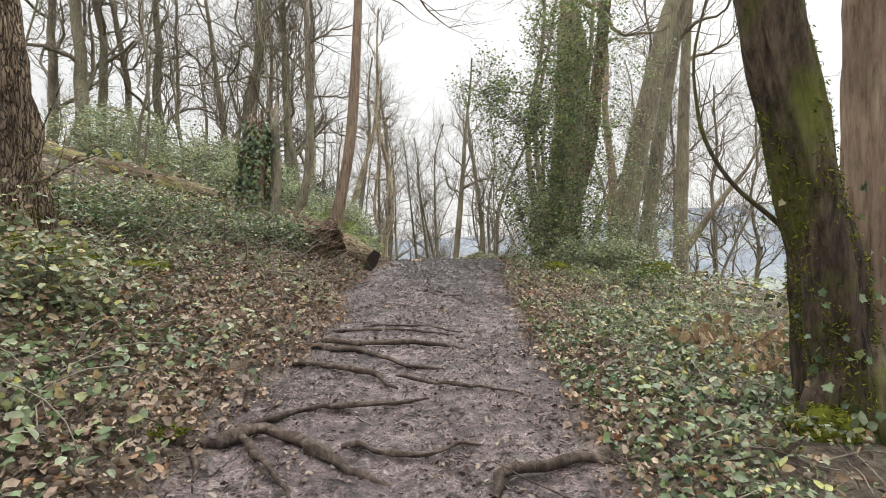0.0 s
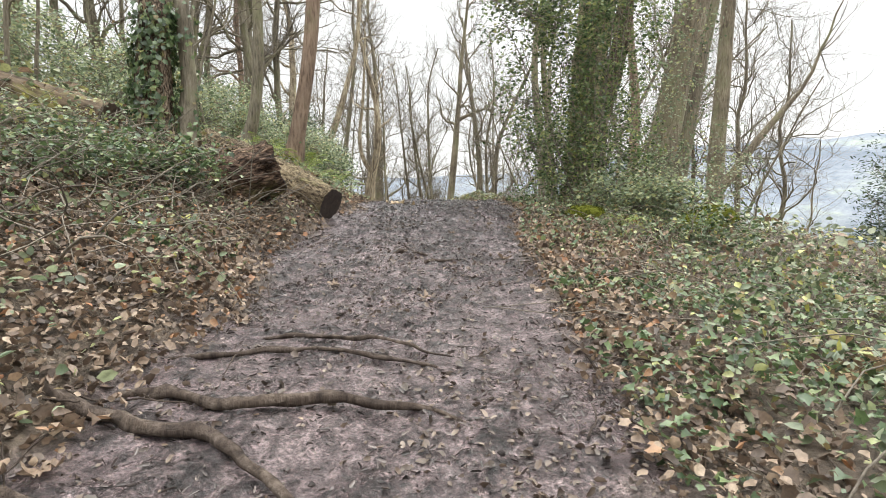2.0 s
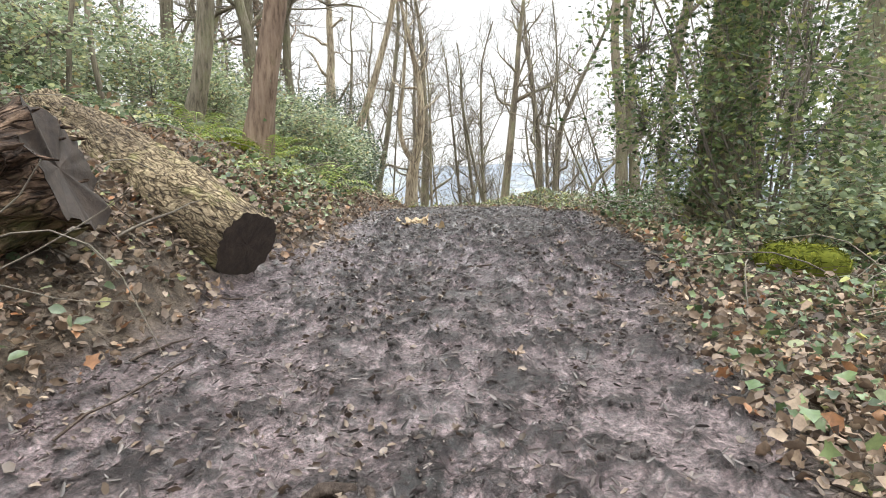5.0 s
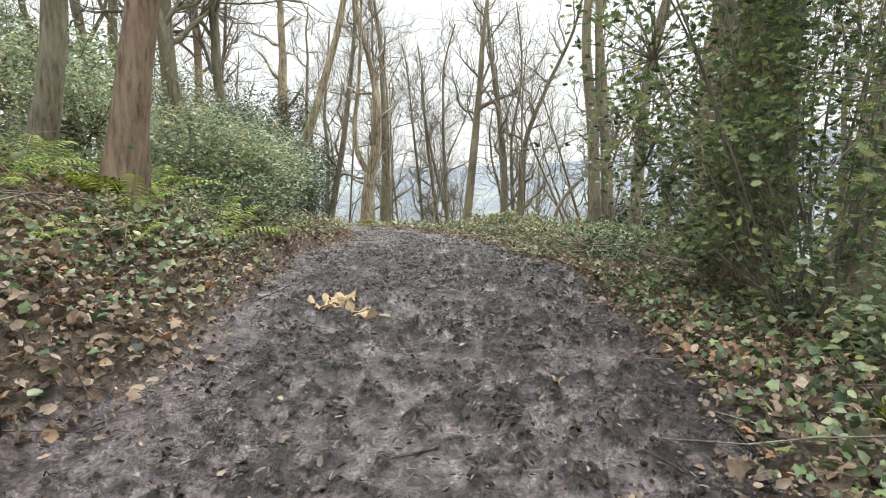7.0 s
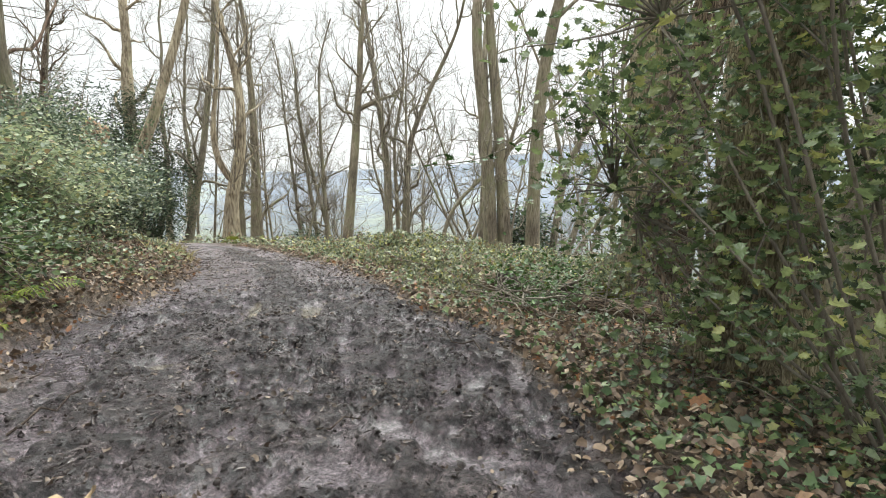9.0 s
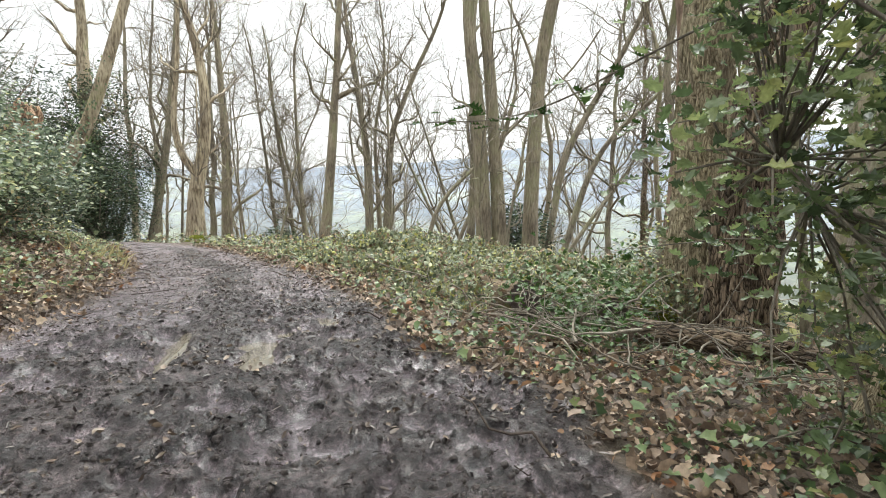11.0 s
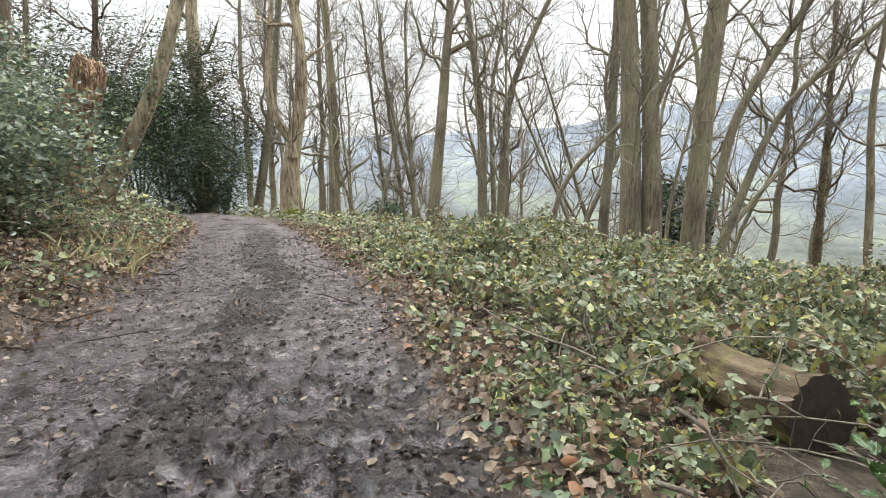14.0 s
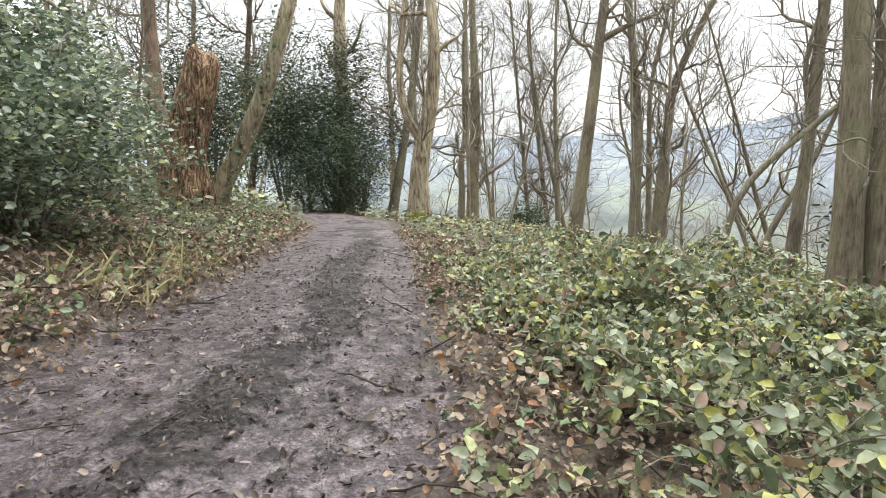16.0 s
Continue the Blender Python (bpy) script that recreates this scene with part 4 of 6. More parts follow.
# ---- roots, logs, stumps ----
def root_run(way, r, label):
    """A root that snakes over the mud, half sunk."""
    way = [(x, y, float(height(x, y))) for x, y in way]
    line = polyline(way, 0.03)
    rng = np.random.default_rng(int(abs(way[0][0]) * 1000))
    k = len(line)
    s = np.arange(k) * 0.03
    line[:, 0] += 0.07 * (lattice(s * 4.5 + r * 900, 0 * s + 1) - 0.5) + 0.025 * (lattice(s * 13 + r * 900, 0 * s + 5) - 0.5)
    line[:, 1] += 0.09 * (lattice(s * 4.0 + r * 700, 0 * s + 9) - 0.5) + 0.03 * (lattice(s * 12 + r * 500, 0 * s + 2) - 0.5)
    ends = np.minimum(np.linspace(0, 1, k) / 0.12, np.linspace(1, 0, k) / 0.3).clip(0, 1)
    line[:, 2] = height(line[:, 0], line[:, 1]) + r * (0.5 * lattice(s * 3.0 + r * 300, 0 * s + 4) - 0.12) - r * 1.1 * (1 - ends)
    t = Tubes()
    t.add(line, 0.72 * r * (0.45 + 0.55 * np.linspace(1, 0, k) ** 0.6) * (0.7 + 0.35 * ends) * (0.75 + 0.6 * lattice(s * 6 + r * 500, 0 * s + 3)), 12, 0.7)
    base = (float(line[0, 0]), float(line[0, 1]), float(line[0, 2]))
    ob = tagged(new("tree_root", t.mesh("tree_root", ROOT, base)), label, "root", "roots across the path")
    ob.location = base


THICK, THIN = "thick gnarled brown root crossing the muddy path", "thin brown root crossing the trodden mud"
root_run([(-1.25, 2.5), (-1.01, 2.58), (-0.83, 2.78), (-0.7, 2.86), (-0.37, 2.64), (-0.22, 2.44), (0.1, 2.26)], 0.05, THICK)
root_run([(-0.86, 3.02), (-0.72, 2.64), (-0.5, 2.38), (-0.34, 2.1)], 0.03, THICK)
root_run([(-1.0, 2.75), (-0.95, 2.5), (-0.85, 2.3)], 0.022, THIN)
root_run([(-0.82, 2.94), (-0.48, 3.16), (-0.09, 3.3), (0.2, 3.42)], 0.025, THIN)
root_run([(-0.26, 2.68), (0.02, 2.5), (0.27, 2.54), (0.36, 2.7), (0.5, 2.68)], 0.022, THIN)
root_run([(0.5, 2.2), (0.56, 2.36), (0.73, 2.44), (0.98, 2.46), (1.2, 2.4)], 0.038, THICK)
root_run([(-0.9, 4.92), (-0.78, 4.88), (-0.44, 4.75), (0.04, 4.82), (0.55, 4.61)], 0.034, THICK)
root_run([(-1.24, 4.77), (-0.76, 4.64), (-0.57, 4.56), (-0.25, 4.35), (0.02, 4.16), (0.32, 4.07)], 0.036, THICK)
root_run([(-0.99, 4.28), (-0.79, 4.12), (-0.53, 4.07), (-0.35, 3.94), (-0.17, 3.88), (-0.05, 3.62)], 0.034, THICK)
root_run([(-0.05, 3.85), (0.3, 3.62), (0.83, 3.5)], 0.02, THIN)
root_run([(-0.88, 5.23), (-0.64, 5.3), (-0.17, 5.36), (0.11, 5.27), (0.4, 5.15)], 0.02, THIN)
root_run([(-0.53, 5.6), (0.06, 5.53), (0.47, 5.33)], 0.016, THIN)
root_run([(-1.34, 6.39), (-1.05, 6.2), (-0.72, 6.0)], 0.035, "short stub of root beside the leaf litter")
root_run([(-0.02, 8.02), (0.09, 8.1), (0.23, 7.96), (0.4, 7.82)], 0.025, THIN)
root_run([(0.3, 7.65), (0.45, 7.62), (0.62, 7.66)], 0.018, THIN)


def log(label, a, b, ra, rb, material=None, knobs=0, jag=0.0, cut=CUT_WOOD, hollow=0.0, name="fallen_log", shards=0):
    """A felled or fallen stem lying from a to b: bark, cut faces, stubs of branches. jag: how ragged the end at a is broken."""
    material = material or LOG_BARK
    a, b = np.array(a, float), np.array(b, float)
    rng = np.random.default_rng(int(abs(a[0] + b[1]) * 977))
    line = polyline([a, (a + b) / 2 + rng.normal(size=3) * 0.03, b], 0.07)
    rad = np.linspace(ra, rb, len(line)) * (1 + 0.03 * rng.normal(size=len(line)))
    sides = 56
    t = Tubes()
    t.add(line, rad, sides, 0.14)
    v = t.v[0].reshape(len(line), sides, 3)
    g = np.abs(2 * lattice(np.arange(sides)[None] * 0.75 + 0 * rad[:, None] + 1.5 * lattice(np.arange(len(line))[:, None] * 0.3, np.arange(sides)[None] * 0.2), np.arange(len(line))[:, None] * 0.28) - 1)
    t.v[0] = (line[:, None] + (v - line[:, None]) * (1 + 0.12 * (g - 0.5))[..., None]).reshape(-1, 3)
    if jag:
        d = (a - b) / np.linalg.norm(a - b)
        v = t.v[0].reshape(len(line), sides, 3)
        for k in range(4):
            v[k] += d * (jag * (1.6 * lattice(np.arange(sides) * 0.28 + 5, np.full(sides, 2.0)) + 0.25 * rng.random(sides)) * (1 - k / 4))[:, None]
        lump = lattice(np.arange(sides)[None] * 0.32 + 7, np.arange(len(line))[:, None] * 0.7) + 0.5 * lattice(np.arange(sides)[None] * 0.75, np.arange(len(line))[:, None] * 1.9)
        rugged = np.abs(lattice(np.arange(sides)[None] * 0.9 + 3, np.arange(len(line))[:, None] * 0.45) - 0.5)
        v += (v - line[:, None]) * (0.26 * (lump - 0.75) + 0.3 * (rugged - 0.25))[..., None]
        t.v[0] = v.reshape(-1, 3)
    root = tagged(new(name), label, "log")
    turn = (b - a) / np.linalg.norm(b - a)
    rot = Vector(turn).to_track_quat("Z", "Y").to_matrix()
    root.matrix_basis = Matrix.Translation(a) @ rot.to_4x4()
    local = lambda v: (np.asarray(v) - a) @ np.array(rot)
    loose = []
    for _ in range(shards):
        s = 2 * math.pi * rng.random()
        u, w = np.array(rot.col[0]), np.array(rot.col[1])
        at = a + (u * math.cos(s) + w * math.sin(s)) * ra * rng.uniform(0.55, 1.05)
        q, rr = shoot(at + turn * 0.12, -turn + 0.3 * rng.normal(size=3), rng.uniform(0.15, 0.26), rng.uniform(0.02, 0.05), 0.004, rng, 0.12, 0, 4)
        sh = Tubes()
        sh.add(q, rr, 5, 0.5)
        loose.append(("splinter", sh))
    for _ in range(knobs):
        j = rng.integers(3, len(line) - 3)
        w = rng.normal(size=3) + np.array([0.2, -0.8, 0.6])
        w /= np.linalg.norm(w)
        q, rr = shoot(line[j] + w * rad[j] * 0.7, w, 0.14, 0.045, 0.03, rng, 0.1, 0, 3)
        kn = Tubes()
        kn.add(q, rr, 7, 0.4)
        loose.append(("branch_stub", kn))
    for kind, tb in loose:
        tb.v = [local(v) for v in tb.v]
        part(kind, tb.mesh(kind, material), root)
    t.v = [local(v) for v in t.v]
    part("bark", t.mesh("bark", material), root)
    for end, k, sign in (("cut_face", 0, -1), ("cut_face", len(line) - 1, 1)):
        d = np.array((0.0, 0, 1)) * sign
        rim = t.v[0].reshape(len(line), sides, 3)[k]
        c = rim.mean(0)
        rings = [rim + d * 0.003] + [c + (rim - c) * f + d * (0.003 + 0.005 * rng.random((sides, 1)) - hollow * (1 - f) * 0.3) for f in (0.85, 0.6, 0.35, 0.12)]
        v = np.concatenate(rings)
        i, j = np.arange(len(rings) - 1)[:, None] * sides, np.arange(sides)[None]
        q = np.stack([i + j, i + (j + 1) % sides, i + sides + (j + 1) % sides, i + sides + j], -1).reshape(-1, 4)
        last = (len(rings) - 1) * sides + np.arange(sides)
        v = np.concatenate([v, v[last].mean(0)[None]])
        tri = np.stack([last, np.roll(last, -1), np.full(sides, len(v) - 1)], -1)
        part(end, mesh_of(end, v, [q, tri], cut), root, "dark weathered end grain")
    return root


OLD_LOG = bark("decayed_log_bark", (0.028, 0.019, 0.014), (0.12, 0.08, 0.06), (0.4, 0.275, 0.2), (0.14, 0.15, 0.05), 0.62, 26, depth=1.0, run=0.5, net=22, crack=(0.35, 0.31, 0.28))
MOSSY_LOG = bark("mossy_log_bark", (0.06, 0.044, 0.03), (0.26, 0.205, 0.135), (0.44, 0.37, 0.255), (0.24, 0.25, 0.07), 0.6, 36, depth=0.9, crisp=0.8, run=0.4, net=46, crack=(0.4, 0.36, 0.32))
log("sawn log with mossy furrowed bark lying down the bank", (-0.98, 9.96, 0.97), (-2.93, 10.9, 1.74), 0.215, 0.27, MOSSY_LOG, 2, cut=DARK_CUT)
log("long fallen log resting across the leafy bank", (-3.62, 9.8, 2.02), (-7.2, 10.5, 2.95), 0.19, 0.2, LOG_BARK, 1)
# the broken end's shade is put into its near-black cut colour
log("splintered broken trunk end with reddish rotten wood", (-1.46, 9.12, 1.42), (-2.9, 8.62, 0.98), 0.29, 0.4, OLD_LOG, 5, 0.05, DARK_CUT, 0.1, shards=12)
log("grey rotting bough half sunk in the litter", (-2.2, 8.5, 1.3), (-3.4, 9.3, 1.75), 0.07, 0.06, LOG_BARK)
log("short sawn log among the brambles", (2.53, 17.05, 0.585), (2.35, 17.8, 0.52), 0.165, 0.16, LOG_BARK, cut=DARK_CUT)
log("sawn log by the foot of the big tree", (3.12, 16.52, 0.58), (3.5, 17.4, 0.5), 0.125, 0.12, cut=DARK_CUT)
log("dark wet bough lying beside the furrowed trunk", (2.8, 15.68, 0.68), (4.7, 15.5, 0.3), 0.085, 0.1, BARK_DARK, 2)
log("old split log with a dark end under the holly", (3.0, 15.35, 0.5), (4.3, 14.95, 0.3), 0.1, 0.12, ROTTEN, 1, 0.1)
log("pale barkless branch lying in ivy", (2.1, 15.5, 0.71), (2.75, 15.05, 0.62), 0.04, 0.05, ROTTEN)


def snag(label, base, tip, r, seed, material, ivy=0, jag=0.5, name="tree_stump", sides=18):
    """A broken standing trunk with a splintered top."""
    rng = np.random.default_rng(seed)
    base, tip = np.array(base, float), np.array(tip, float)
    base[2] = float(height(base[0], base[1]))
    d = tip - base
    line = polyline([base - d / np.linalg.norm(d) * 0.3, base, (base + tip) / 2 + rng.normal(size=3) * 0.05, tip], 0.12)
    k = len(line)
    rad = np.linspace(r * 1.15, r * 0.8, k)
    t = Tubes()
    t.add(line, rad, sides, 0.22, 0.5 * np.exp(-np.maximum(line[:, 2] - base[2], 0) / 0.35))
    v = t.v[0].reshape(k, sides, 3)
    spike = jag * lattice(np.arange(sides) * 0.8 + seed, np.full(sides, 3.0)) ** 2 + 0.1 * rng.random(sides)
    for j in range(1, 5):
        v[-j, :, 2] += spike * (1 - (j - 1) / 4)
    v[-1] += (line[-1] - v[-1]) * np.array([0.35, 0.35, 0])
    t.v[0] = v.reshape(-1, 3)
    t.cap(v[-1], (k - 1) * sides)
    root = tagged(new(name), label, "tree stump")
    root.location = base
    part("trunk", t.mesh("trunk", material, base), root)
    if ivy:
        n = ivy
        i, a = rng.integers(0, k, n), rng.random(n) * 2 * np.pi
        keep = lattice(a * 1.2 + seed, line[i, 2] * 1.2) > 0.4
        i, a = i[keep], a[keep]
        out = np.stack([np.cos(a), np.sin(a), 0 * a], -1)
        pos = line[i] + out * (rad[i] * 1.05 + 0.01 + 0.09 * rng.random(len(i)) ** 2)[:, None] + rng.normal(size=(len(i), 3)) * (0.01, 0.01, 0.08)
        part("ivy", leaf_mesh("ivy", IVY, LOBED, pos, 0.05 + 0.03 * rng.random(len(i)), 0.6, rng, out + (0, 0, 0.35), -1.0, base), root, "dark ivy wrapped round the stump")
    return root


snag("tall broken stump wrapped in ivy on the bank", (-2.98, 9.7, 1.7), (-2.95, 9.7, 3.2), 0.2, 5, BARK_DARK, 2400)
snag("slim broken stem standing against the ivied stump", (-2.72, 9.75, 1.6), (-2.66, 9.75, 3.3), 0.1, 6, BARK_GREY, 200)
snag("tall splintered reddish stump of a dead tree", (-5.4, 25, 0.7), (-4.72, 25, 2.85), 0.34, 8, STUMP, 150, 0.12, sides=44)


# ---- moss ----
def moss(label, at, radii, n, seed):
    rng = np.random.default_rng(seed)
    d = rng.normal(size=(n, 3))
    d[:, 2] = np.abs(d[:, 2])
    d /= np.linalg.norm(d, axis=1)[:, None]
    lump = 0.75 + 0.5 * lattice(d[:, 0] * 2.5 + seed, d[:, 1] * 2.5 + 9)
    pos = d * np.array(radii) * lump[:, None]
    u, w = np.meshgrid(np.linspace(0, 2 * np.pi, 24, endpoint=False), np.linspace(-0.5, np.pi / 2, 10))
    dd = np.stack([np.cos(w) * np.cos(u), np.cos(w) * np.sin(u), np.sin(w)], -1).reshape(-1, 3)
    core = dd * np.array(radii) * (0.72 + 0.5 * lattice(dd[:, 0] * 2.5 + seed, dd[:, 1] * 2.5 + 9))[:, None]
    i, j = np.arange(9)[:, None] * 24, np.arange(24)[None]
    q = np.stack([i + j, i + (j + 1) % 24, i + 24 + (j + 1) % 24, i + 24 + j], -1).reshape(-1, 4)
    root = tagged(new("moss_cushion"), label, "moss", "moss cushions")
    root.location = (at[0], at[1], float(height(at[0], at[1])) + at[2])
    part("hummock", mesh_of("hummock", core, [q], MOSS), root)
    part("moss_fronds", leaf_mesh("moss_fronds", MOSS, NEEDLE, pos, 0.02 + 0.025 * rng.random(n), 0.9, rng, d, 0.3), root, "bright yellow-green moss tips")


BRIGHT = "bright yellow-green moss cushion on the slope edge"
moss("thick green moss swelling at the foot of a trunk", (-3.05, 4.75, 0.0), (0.32, 0.25, 0.22), 1500, 1)
moss("thick green moss swelling at the foot of a trunk", (-3.45, 4.6, 0.0), (0.35, 0.3, 0.25), 1500, 2)
moss("patch of yellow moss under bramble leaves", (-2.6, 5.3, -0.02), (0.22, 0.2, 0.1), 700, 3)
moss(BRIGHT, (3.95, 10.4, 0.1), (0.3, 0.24, 0.2), 1500, 4)
moss(BRIGHT, (4.65, 11.5, 0.1), (0.42, 0.28, 0.26), 2000, 5)
moss(BRIGHT, (2.45, 10.6, 0.04), (0.3, 0.24, 0.14), 1200, 6)
moss("mossy hump over roots at the path edge", (-1.18, 2.6, -0.02), (0.14, 0.08, 0.035), 700, 7)
moss("moss at the foot of the furrowed trunk", (3.62, 16.75, 0.05), (0.22, 0.15, 0.32), 1400, 8)
moss("moss at the foot of the forked pale tree", (-2.95, 30.7, 0.0), (0.4, 0.25, 0.3), 700, 9)
moss("moss on the bank at a leaning tree's foot", (-2.5, 13.0, 0.0), (0.4, 0.25, 0.1), 900, 10)
moss("moss at the foot of a leaning mossy trunk", (2.55, 3.05, 0.0), (0.25, 0.2, 0.2), 1200, 11)


# ---- shrubs ----
def shrub(label, at, blobs, leaf, size, material, seed, stem=0.03, name="holly_bush", category="bush", tilt=0.9, clump=0.13, per=26, sprigs=()):
    """An evergreen shrub: stems that fork to clumps of leaves, with gaps. blobs: (dx, dy, dz, rx, ry, rz, leaf count)."""
    rng = np.random.default_rng(3000 + seed)
    at = np.array((at[0], at[1], float(height(at[0], at[1]))))
    root = tagged(new(name), label, category)
    root.location = at
    wood, pos = Tubes(), []
    for dx, dy, dz, rx, ry, rz, n in blobs:
        m = max(6, n // per)
        d = rng.normal(size=(m, 3))
        d /= np.linalg.norm(d, axis=1)[:, None]
        d *= (rng.random(m) ** 0.42)[:, None]
        c = np.array((dx, dy, dz)) + d * np.array((rx, ry, rz))
        ground = height(c[:, 0] + at[0], c[:, 1] + at[1]) - at[2] + 0.06
        c[:, 2] = np.maximum(c[:, 2], ground)
        # twigs run from a few boughs out to the clumps
        hubs = np.array((dx, dy, dz)) + rng.normal(size=(max(2, m // 40), 3)) * np.array((rx, ry, rz)) * 0.3
        for hpt in hubs:
            q = polyline([(0.1 * rng.normal(), 0.1 * rng.normal(), -0.1), np.array(hpt) * (0.5, 0.5, 0.45) + rng.normal(size=3) * 0.08, hpt], 0.25)
            wood.add(q, np.linspace(stem * 0.5, stem * 0.2, len(q)), 5)
        for p in c[:: max(1, m // 70)]:
            hpt = hubs[np.argmin(((hubs - p) ** 2).sum(1))]
            if np.linalg.norm(hpt - p) > 0.8:
                hpt = p + (hpt - p) * 0.4
            q = polyline([hpt, (hpt + p) / 2 + rng.normal(size=3) * 0.08 + (0, 0, 0.05), p], 0.2)
            wood.add(q, np.linspace(stem * 0.3, 0.004, len(q)), 3)
        k = np.repeat(np.arange(m), per)
        pos.append(c[k] + rng.normal(size=(len(k), 3)) * clump * np.array((1, 1, 0.75)))
    pos = np.concatenate(pos)
    part("stem", wood.mesh("stem", TWIG), root)
    part("foliage", leaf_mesh("foliage", material, leaf, pos, size * (0.7 + 0.6 * rng.random(len(pos))), tilt, rng), root)
    for way, r in sprigs:
        w = polyline([np.array(p) - at for p in way], 0.06)
        t = Tubes()
        t.add(w, np.linspace(r, 0.003, len(w)), 6)
        b = part("branch", t.mesh("branch", TWIG), root, "thin branch reaching towards the path")
        k = rng.integers(len(w) * 11 // 20, len(w), 34)
        sp = w[k] + rng.normal(size=(34, 3)) * 0.03
        part("spiny_leaves", leaf_mesh("spiny_leaves", HOLLY_NEAR, SPINY, sp, 0.055 + 0.02 * rng.random(34), 0.6, rng), b, "glossy spiny green leaves")
    return root


HOLLY_NEAR = leafy("fresh_holly_leaf", [(0.0, (0.035, 0.075, 0.02)), (1.0, (0.09, 0.16, 0.045))], 0.25, 0.2, 0.5)
shrub("tall dark holly overhanging the muddy path", (3.0, 12.5), [(0, 0.1, 1.3, 1.05, 1.5, 1.2, 5200), (0.1, 0.1, 3.3, 1.15, 1.5, 1.6, 6200), (-1.1, 0.1, 3.4, 0.9, 1.1, 1.0, 2200), (-1.7, 0.3, 4.1, 0.8, 0.9, 0.8, 1100), (-1.1, 0.6, 2.0, 0.5, 0.6, 0.7, 600), (-0.5, 1.3, 1.2, 0.7, 0.6, 1.2, 1800), (0.2, 0, 5.2, 1.2, 1.4, 1.0, 3400)], SPINY, 0.06, HOLLY, 1, 0.024, per=22,
      sprigs=[([(2.75, 13.6, 2.6), (2.2, 14.25, 2.35), (1.7, 14.52, 2.06), (1.45, 14.55, 1.98), (1.12, 14.48, 1.96)], 0.008),
              ([(3.0, 13.5, 2.3), (2.95, 14.6, 2.15), (2.75, 15.1, 2.05), (2.4, 15.4, 2.0)], 0.008),
              ([(3.0, 13.4, 1.5), (2.7, 14.6, 1.45), (2.5, 15.3, 1.3)], 0.008)])
shrub("glossy holly bush on the bank", (-3.1, 20.3), [(0, 0, 0.8, 0.95, 1.5, 0.75, 6500), (-0.7, 0.3, 1.6, 0.85, 1.2, 0.6, 4500), (-1.4, 0, 1.2, 0.9, 1.5, 1.2, 4000)], OVAL, 0.062, HOLLY_GREY, 2)
shrub("glossy holly bush on the bank", (-5.1, 22.4), [(0, 0, 0.8, 1.1, 1.2, 0.8, 4500), (-0.4, 0.6, 1.6, 0.9, 0.9, 0.6, 2500)], OVAL, 0.065, HOLLY_GREY, 3)
UNDER = "evergreen undergrowth on the wooded bank"
shrub(UNDER, (-3.0, 16.2), [(0, 0, 0.6, 1.0, 1.1, 0.6, 4200), (0.4, 0.8, 0.5, 0.6, 0.7, 0.5, 1800)], OVAL, 0.055, SHRUB_LEAF, 4, name="evergreen_shrub")
shrub(UNDER, (-4.6, 15.6), [(0, 0, 0.8, 1.2, 1.1, 0.9, 4200)], OVAL, 0.06, SHRUB_LEAF, 5, name="evergreen_shrub")
shrub(UNDER, (-6.2, 15.0), [(0, 0, 1.0, 1.4, 1.3, 1.1, 4200)], OVAL, 0.065, SHRUB_LEAF, 6, name="evergreen_shrub")
shrub(UNDER, (-2.9, 18.0), [(0, 0, 0.7, 0.9, 1.2, 0.7, 4200)], OVAL, 0.055, SHRUB_LEAF, 7, name="evergreen_shrub")
shrub(UNDER, (-4.9, 18.5), [(0, 0, 1.1, 1.3, 1.3, 1.2, 4500)], OVAL, 0.065, SHRUB_LEAF, 8, name="evergreen_shrub")
shrub(UNDER, (-7.5, 13.2), [(0, 0, 0.7, 1.5, 1.2, 0.8, 4200)], OVAL, 0.065, SHRUB_LEAF, 9, name="evergreen_shrub")
shrub(UNDER, (-5.3, 13.0), [(0, 0, 0.5, 1.1, 0.9, 0.6, 3200)], OVAL, 0.06, SHRUB_LEAF, 10, name="evergreen_shrub")
shrub(UNDER, (-8.8, 17.5), [(0, 0, 0.9, 1.6, 1.3, 1.0, 4200)], OVAL, 0.075, SHRUB_LEAF, 11, name="evergreen_shrub")
shrub(UNDER, (-3.9, 11.8), [(0, 0, 0.4, 0.8, 0.6, 0.5, 2200)], OVAL, 0.055, SHRUB_LEAF, 12, name="evergreen_shrub")
shrub(UNDER, (-3.7, 14.7), [(0, 0, 0.5, 0.7, 0.6, 0.5, 2600)], OVAL, 0.05, SHRUB_LEAF, 31, name="evergreen_shrub")
shrub(UNDER, (-6.0, 17.2), [(0, 0, 1.2, 1.4, 1.2, 1.3, 4200)], OVAL, 0.065, SHRUB_LEAF, 32, name="evergreen_shrub")
shrub(UNDER, (-2.5, 17.2), [(0, 0, 0.4, 0.6, 0.7, 0.45, 2600)], OVAL, 0.05, SHRUB_LEAF, 33, name="evergreen_shrub")
shrub(UNDER, (-8.4, 15.2), [(0, 0, 0.9, 1.4, 1.2, 1.1, 3600)], OVAL, 0.07, SHRUB_LEAF, 34, name="evergreen_shrub")
shrub("low evergreen shrub above the sawn log", (-1.9, 15.2), [(0, 0, 0.3, 0.45, 0.7, 0.35, 1800)], OVAL, 0.05, IVY, 13, name="evergreen_shrub")
TANGLE = "tangle of ivy and dead twigs on the bank"
